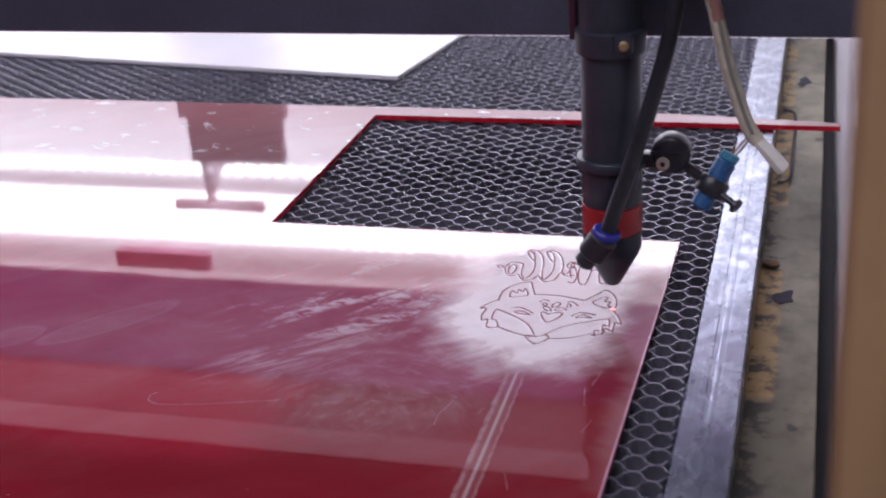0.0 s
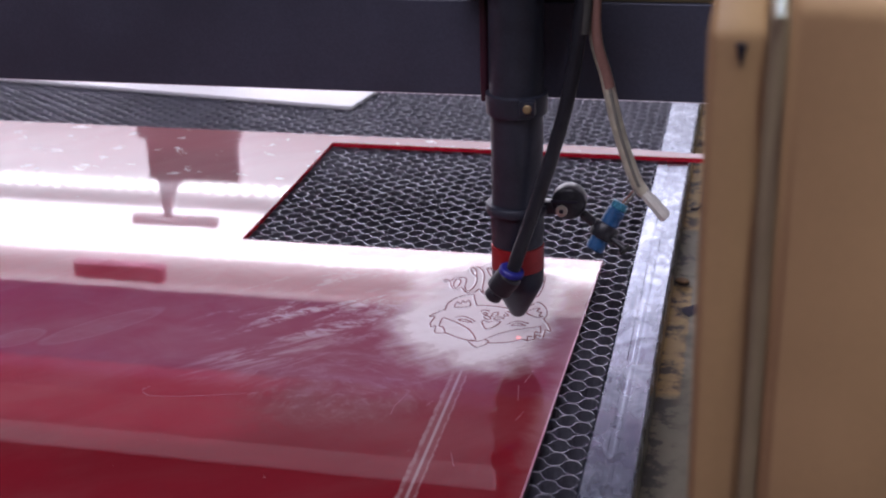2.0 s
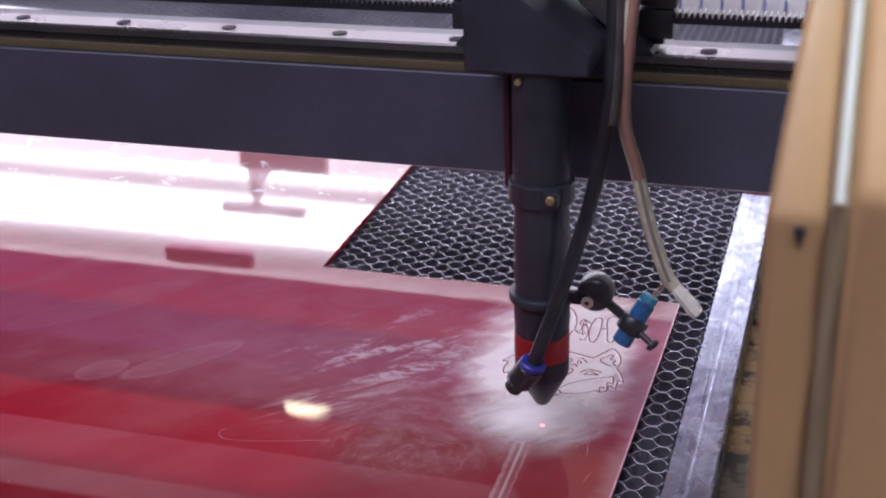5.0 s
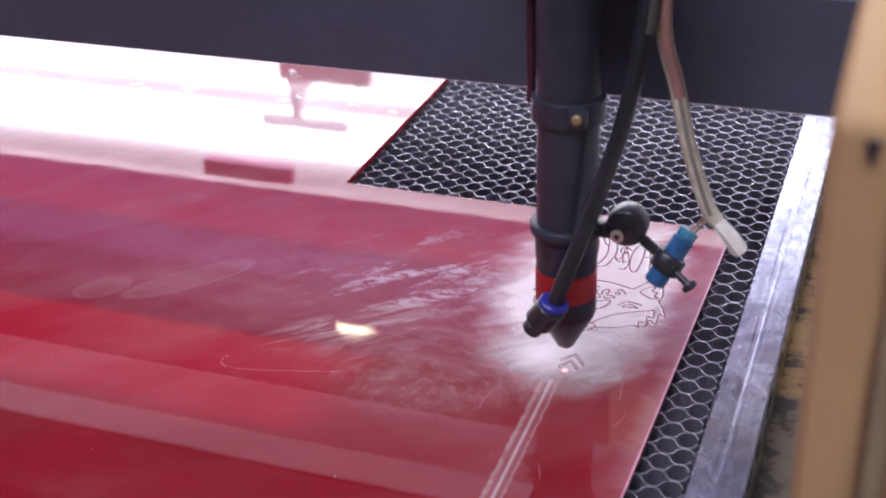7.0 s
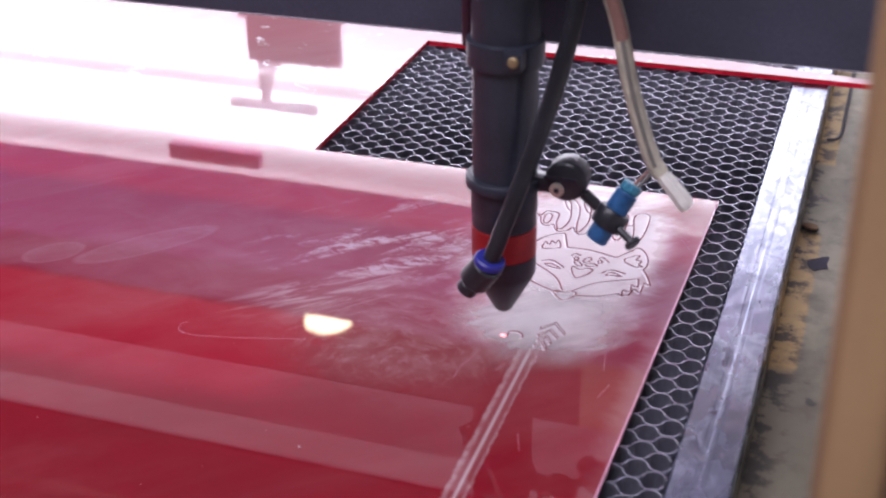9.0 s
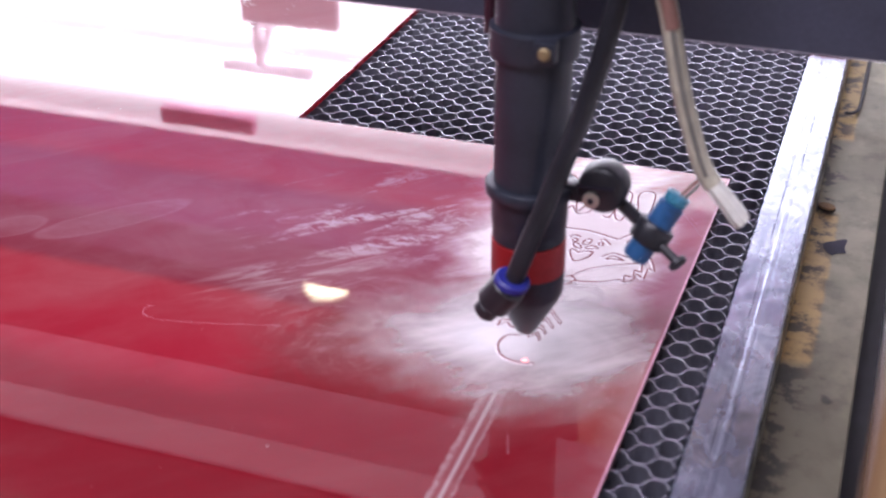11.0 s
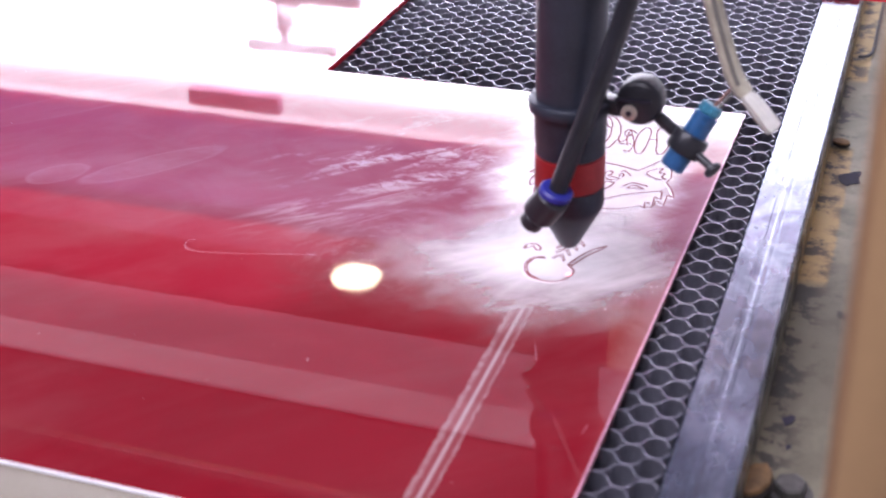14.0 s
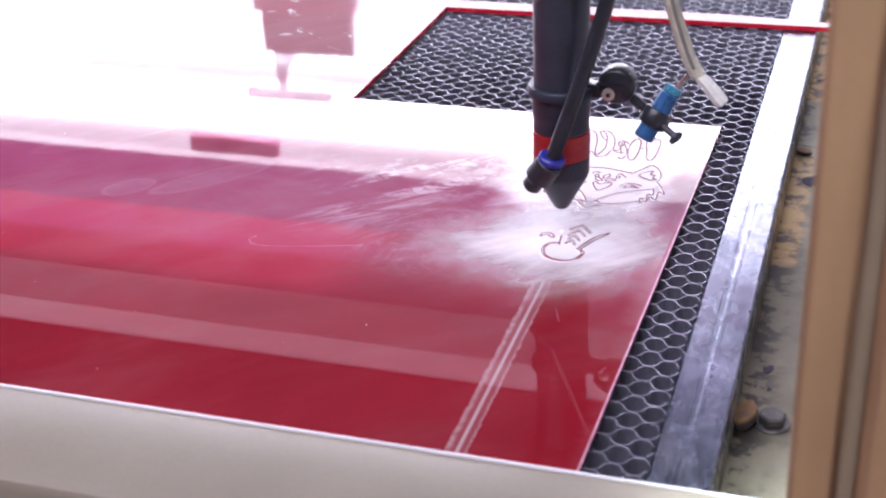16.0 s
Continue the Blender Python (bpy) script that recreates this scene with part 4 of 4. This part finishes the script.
def make_head():
    h = thing("laser_head", "black laser cutting head with red band and air hose", "laser head", (0, 0, 0))
    ax = -0.0009
    at = Matrix.Translation((ax, 0, 0))
    part("nozzle", lathe([(0.0012, 0.0128), (0.0026, 0.0122), (0.0034, 0.0130), (0.0108, 0.0268), (0.0117, 0.0292), (0.0117, 0.0363)], at, 48), BLACK, h, "black conical nozzle")
    part("band", lathe([(0.0112, 0.0364), (0.0118, 0.0367), (0.0118, 0.0477), (0.0112, 0.0480)], at, 48), BAND, h, "red anodised ring")
    part("lens_sleeve", lathe([(0.0112, 0.0481), (0.0116, 0.0484), (0.0116, 0.0535), (0.0119, 0.0540), (0.0119, 0.0634)], at, 48), BLACK, h)
    part("collar", lathe([(0.0119, 0.0634), (0.0137, 0.0640), (0.0139, 0.0648), (0.0139, 0.0670), (0.0134, 0.0677), (0.0114, 0.0678)], at, 48), BLACK, h)
    part("tube", lathe([(0.0114, 0.0678), (0.0114, 0.1092)], at, 48), BLACK, h)
    part("upper_sleeve", lathe([(0.0114, 0.1085), (0.0132, 0.1092), (0.0134, 0.1100), (0.0134, 0.1178), (0.0118, 0.1184), (0.0118, 0.1652)], at, 48), BLACK, h)
    part("clamp_lug", box(ax + 0.0035, ax + 0.0100, -0.0152, -0.0100, 0.1115, 0.1180, 0.0008), BLACK, h)
    part("clamp_screw", lathe([(0.0012, 0), (0.0019, 0.0002), (0.0019, 0.0012), (0.0014, 0.0016)], pose(0.0062, -0.0152, 0.1150, 90), 12), BRASS, h, "brass clamp screw")
    # maroon imitates red light thrown onto the rod by the sheet
    part("guide_rod", rod((-0.0152, 0.002, 0.1130), (-0.0152, 0.002, 0.1652), 0.0018), MAROON, h, "guide rod, the red light on it put into its colour")
    # carriage on the rail
    front = part("front_block", prism([(-0.0285, 0.1650), (0.0205, 0.1650), (0.0205, 0.1735), (-0.006, 0.1945), (-0.006, 0.236), (-0.0285, 0.236)], -0.0179, 0.0135, 0.001), NAVY, h)
    front.rotation_euler = (radians(90), 0, 0)
    part("block_screw", rod((-0.0075, -0.0105, 0.1615), (-0.0075, -0.0124, 0.1615), 0.0013), BRASS, h, "small brass screw")
    cz = 0.1555
    turned = part("carriage", prism([(-0.030, cz), (0.0215, cz), (0.0215, 0.168), (-0.006, 0.190), (-0.006, 0.232), (-0.030, 0.232)], -0.0755, -0.0180, 0.001), NAVY, h)
    turned.rotation_euler = (radians(90), 0, 0)
    turned = part("mirror_mount", prism([(-0.001, 0.1905), (0.022, 0.1705), (0.028, 0.176), (0.006, 0.198)], -0.060, -0.030, 0.0006), STEEL, h, "slanted bare metal mirror plate")
    turned.rotation_euler = (radians(90), 0, 0)
    part("mirror_block", box(0.012, 0.034, 0.030, 0.062, 0.186, 0.222, 0.002), DARK, h)
    for s, x0 in ((-1, -0.050), (1, 0.030)):
        part("belt_clamp", box(x0, x0 + 0.014, 0.043, 0.060, 0.1655, 0.1775, 0.0012), PLASTIC, h)
        part("clamp_cap", box(x0 + 0.002 + s * 0.003, x0 + 0.012 + s * 0.003, 0.044, 0.059, 0.1776, 0.1855, 0.0016), PLASTIC, h)
        part("clamp_foot", box(x0 + 0.004, x0 + 0.010, 0.046, 0.056, 0.1625, 0.1654, 0.0005), PLASTIC, h)
        part("clamp_bolt", rod((x0 + 0.007 + s * 0.004, 0.051, 0.1856), (x0 + 0.007 + s * 0.004, 0.051, 0.1880), 0.0024, n=8), DARK, h)
        part("clamp_arm", box(min(x0 + 0.007, x0 + 0.007 - s * 0.016), max(x0 + 0.007, x0 + 0.007 - s * 0.016), 0.047, 0.058, 0.178, 0.183, 0.001), PLASTIC, h)
        turned = part("gusset", prism([(s * 0.0300 - 0.0045, cz + 0.0055), (s * 0.0300 - 0.0045 + s * 0.012, cz + 0.0055), (s * 0.0300 - 0.0045, cz + 0.020)], -0.055, -0.036), BLACK, h, "triangular black gusset")
        turned.rotation_euler = (radians(90), 0, 0)
    # air fitting and hose
    a, b, c, d = Vector((0.0002, -0.0205, 0.0440)), Vector((-0.0006, -0.0203, 0.0415)), Vector((-0.0066, -0.0195, 0.0330)), Vector((-0.0098, -0.0190, 0.0285))
    fitting = part("air_fitting", rod(c, b, 0.0058, n=28, bevel=0.0010), PLASTIC, h, "black push-in air fitting")
    part("release_ring", rod(b, a + (a - b) * 0.1, 0.0056, n=28, bevel=0.0006), VIOLET, fitting, "violet release ring")
    part("nub", rod(d, c, 0.0040, n=24, bevel=0.0012), PLASTIC, fitting)
    part("stem", rod((-0.0040, -0.019, 0.0350), (-0.0015, -0.006, 0.0350), 0.0045), PLASTIC, fitting)
    hose = curve_points([(0.0000, -0.0206, 0.0420), (0.0030, -0.0195, 0.0520), (0.0105, -0.0165, 0.0750), (0.0165, -0.0130, 0.0950), (0.0222, -0.0100, 0.1180), (0.0262, -0.0060, 0.1450), (0.0270, 0.0020, 0.175), (0.0240, 0.015, 0.215)])
    part("air_hose", sweep(hose, 0.0031, 16), RUBBER, h, "black rubber air hose")
    part("tape_wrap", sweep([p + Vector((0.0006, 0, 0)) for p in hose[30:]], 0.0037, 12, flat=0.8), TAPE, h, "dull grey tape round hose and cable")
    # pointer on a ball joint
    part("joint_arm", box(0.0100, 0.0200, -0.0030, 0.0030, 0.0635, 0.0690, 0.0008), PLASTIC, h)
    joint = part("ball_joint", lathe([(0.0060, -0.0050), (0.0072, -0.0042), (0.0076, -0.0030), (0.0076, 0.0030), (0.0072, 0.0042), (0.0060, 0.0050)], pose(0.0222, 0.0, 0.0693, 90), 32), PLASTIC, h)
    part("joint_screw", lathe([(0.0024, 0), (0.0026, 0.0004), (0.0026, 0.0012), (0.0014, 0.0014)], pose(0.0195, -0.0048, 0.0664, 90), 16), SCREW, joint, "steel cap screw")
    part("screw_socket", lathe([(0.0010, 0), (0.0011, 0.0003), (0.0009, 0.0004)], pose(0.0195, -0.0061, 0.0664, 90), 6), RECESS, joint)
    part("split", box(0.0148, 0.0262, -0.0056, -0.0049, 0.0700, 0.0712), RECESS, joint)
    part("link_arm", rod((0.0265, 0.0, 0.0650), (0.0375, -0.001, 0.0565), 0.0021), PLASTIC, h)
    up, low = Vector((0.0431, 0.0015, 0.0658)), Vector((0.0336, -0.0045, 0.0485))
    d = (up - low).normalized()
    pointer = part("pointer", rod(low, up, 0.0041, n=28, bevel=0.0006), BLUE, h, "blue cylinder of the red dot pointer")
    mid = low + (up - low) * 0.46
    part("ring_clamp", lathe([(0.0042, -0.0036), (0.0056, -0.0034), (0.0060, -0.0026), (0.0060, 0.0026), (0.0056, 0.0034), (0.0042, 0.0036)], along(mid, up), 28), PLASTIC, pointer)
    part("thumb_screw", rod(mid + Vector((0.003, -0.003, -0.0015)), mid + Vector((0.0092, -0.0062, -0.0050)), 0.0014), PLASTIC, pointer)
    part("thumb_knob", rod(mid + Vector((0.0088, -0.0060, -0.0048)), mid + Vector((0.0100, -0.0068, -0.0056)), 0.0030, n=14), PLASTIC, pointer)
    part("lens_cap", rod(up, up + d * 0.0034, 0.0038, n=9), TEAL, pointer, "ragged teal cap")
    part("lead", sweep(curve_points([up + d * 0.0006, up + Vector((0.003, 0.001, 0.004)), Vector((0.0520, 0.002, 0.0775))]), 0.0005, 6), WIRE_RED, pointer, "thin red lead")
    part("lead", sweep(curve_points([up + d * 0.0006 + Vector((0.001, 0, 0)), up + Vector((0.0042, 0.001, 0.0032)), Vector((0.0528, 0.002, 0.0768))]), 0.0005, 6), WIRE_GREY, pointer, "thin grey lead")
    # cable in a milky sleeve
    way = curve_points([(0.0640, 0.0, 0.0640), (0.0585, 0.0, 0.0705), (0.0518, 0.0005, 0.0780), (0.0468, 0.001, 0.0900), (0.0420, 0.001, 0.1050), (0.0372, 0.001, 0.1250),
                        (0.0325, 0.000, 0.1420), (0.0318, 0.002, 0.160), (0.0330, 0.006, 0.186), (0.0345, 0.014, 0.222)], 5)
    part("sleeve_end", sweep(way[:9], [0.0038, 0.0042, 0.0042, 0.0042, 0.0041, 0.0040, 0.0039, 0.0036, 0.0033], 8, flat=0.7), SLEEVE_END, h, "white taped sleeve end")
    part("sleeve", sweep(way[8:], 0.0033, 12, flat=0.85), SLEEVE, h, "milky translucent cable sleeve")
    part("cable_wire", sweep([p + Vector((0.0004, -0.0012, 0)) for p in way[24:]], 0.0024, 12), WIRE_RED, h, "reddish wire")
    part("cable_wire", sweep([p + Vector((0.0006, -0.0024, 0)) for p in way[10:26]], 0.0010, 8), WIRE_GREY, h, "grey wire")
    # glow where the beam burns into the sheet
    part("burn_spot", lathe([(0.0006, 0.0000), (0.0011, 0.0003), (0.0006, 0.0006)], at, 14), SPOT, h, "red glowing cutting point")
    return h


gantry = make_gantry()
head = make_head()

# ---- cuts made while the camera looks ----
FRESH = []


def fresh_cut(name, points, closed, seconds, label, r=0.00042):
    """A groove that comes up out of the sheet when the laser has passed."""
    ob = thing(name, label, "cut groove", (0, 0, -0.0012), group="cuts made during the clip")
    part("groove", ridge(points, closed, r, z=0.00010, steps=4), GROOVE, ob)
    part("lip", ridge(points, closed, r, (-0.0003, -0.00065), 0.0, 4, 10), LIP, ob, "melted lip, its glint painted white")
    FRESH.append((ob, seconds))


def chevron(a, b, c, w):
    """A closed bent bar with its corner at b."""
    return [a, b, c, (c[0] - 0.1, c[1] - w), (b[0] - 0.2, b[1] - w * 1.1), (a[0] + 0.4, a[1] - w)]


def straight(points, n=4):
    out = []
    for i, p in enumerate(points):
        q = points[(i + 1) % len(points)]
        out += [(p[0] + (q[0] - p[0]) * k / n, p[1] + (q[1] - p[1]) * k / n) for k in range(n)]
    return out


for pts, sec in ((((-48.8, -130.0), (-44.0, -124.7), (-39.0, -131.2)), 5.2), (((-48.4, -135.1), (-44.4, -130.0), (-40.8, -134.7)), 6.3),
                 (((-47.7, -138.4), (-44.8, -135.0), (-42.3, -139.1)), 7.3), (((-47.8, -142.7), (-45.1, -139.6), (-43.2, -143.5)), 8.2)):
    fresh_cut("cut_chevron", straight(chevron(*pts, 1.35)), True, sec, "freshly cut chevron outline in the red acrylic", 0.00024)
fresh_cut("cut_crescent", [(-59.6, -140.2), (-59.3, -136.9), (-56.8, -135.6), (-54.1, -137.2), (-53.7, -139.8)], False, 8.8, "freshly cut crescent in the red acrylic")
fresh_cut("cut_crescent", [(-53.7, -139.8), (-55.0, -139.4), (-56.7, -137.4), (-58.1, -138.6), (-59.6, -140.2)], False, 9.4, "inner edge of a freshly cut crescent")
CIRCLE = [(-50.3, -143.8), (-54.3, -145.0), (-56.0, -149.7), (-54.7, -154.9), (-51.4, -158.4), (-46.1, -159.7), (-41.2, -158.4), (-38.6, -153.9), (-38.3, -149.9), (-41.3, -146.9)]
dense = [(p.x, p.y) for p in curve_points([(x, y, 0) for x, y in CIRCLE], 4)]
for k in range(6):
    i, j = k * 6, min(len(dense) - 1, k * 6 + 6)
    fresh_cut("cut_arc", dense[i:j + 1:2], False, 9.9 + 0.31 * k, "freshly cut arc of a rounded loop")
    shrink = [(-47.2 + (x + 47.2) * 0.90, -151.6 + (y + 151.6) * 0.90) for x, y in dense[i:j + 1:2]]
    fresh_cut("cut_arc", shrink, False, 13.4 + 0.3 * k, "second freshly cut arc inside the loop")
fresh_cut("cut_tail", [(-41.3, -146.9), (-39.6, -142.0), (-38.3, -138.9)], False, 11.9, "freshly cut tail line")
fresh_cut("cut_tail", [(-38.3, -138.9), (-35.5, -134.2), (-31.2, -130.0)], False, 12.4, "freshly cut end of the tail line")
fresh_cut("cut_tail", [(-40.3, -147.6), (-38.2, -142.8), (-36.4, -138.9), (-33.6, -134.4), (-31.2, -130.0)], False, 13.0, "second line of the freshly cut tail")
fresh_cut("cut_line_short", [(-49.9, -145.6), (-50.4, -141.0), (-50.7, -136.7)], False, 15.7, "freshly cut short stem line")

DUST = []
for cx, cy, sec, rx, ry, mat in ((-0.050, -0.127, 4.7, 0.050, 0.048, POWDER), (-0.050, -0.146, 10.4, 0.078, 0.062, HAZE)):
    disc = bmesh.new()
    disc.faces.new([disc.verts.new((x, y, 0)) for x, y in ((min(x, -0.0055 + 0.0265 * (cy + y + 0.146) - cx), y) for x, y in ring(0, 0, rx, ry, 0, 48))])
    ob = tagged(mesh_ob("dust_patch", disc, mat), "fresh white laser dust on the red acrylic", "dust")
    DUST.append((ob, cx, cy, sec))

# ---- movement ----
HEAD = [(0, -19.5, -73.4), (0.5, -15.5, -82), (1, -17.4, -88.6), (1.5, -21.7, -92.4), (2, -28, -95.1), (2.5, -37.9, -99), (3, -46, -106.4), (3.5, -44.8, -120.7),
        (3.7, -46.6, -125.3), (4.4, -45.5, -128.5), (5.1, -42.5, -131.5), (5.8, -42.9, -133.7), (6, -41.1, -135.1), (6.5, -45.9, -135), (7, -44.1, -137.9), (7.5, -46.4, -140.1), (8, -44, -144.2),
        (8.5, -54.4, -140.2), (9, -59.9, -140), (9.2, -58, -137.2), (9.6, -52.5, -141), (10, -54.5, -146), (10.4, -54.8, -154), (10.8, -48, -159), (11.2, -40.5, -155), (11.5, -39, -148.8),
        (12, -38, -139), (12.5, -31.8, -130.1), (13, -36.3, -134.1), (13.5, -41.3, -143.2), (14, -38.5, -153), (14.5, -48.1, -154.5), (15, -55.2, -151.4), (15.5, -50.3, -143.1), (16, -50.6, -133.5)]


def motions():
    walk(head, [(t, pose(x / 1000, y / 1000, 0)) for t, x, y in HEAD])
    walk(gantry, [(t, pose(0, y / 1000, 0)) for t, x, y in HEAD])
    for ob, sec in FRESH:
        walk(ob, [(0, pose(0, 0, -0.0012)), (sec - 0.2, pose(0, 0, -0.0012)), (sec, pose(0, 0, 0)), (16, pose(0, 0, 0))])
    for k, (ob, x, y, sec) in enumerate(DUST):
        low, top = pose(x, y, -0.0006), pose(x, y, 0.00005 + 0.00005 * k)
        walk(ob, [(0, low), (sec - 0.6, low), (sec, top), (16, top)])


motions()
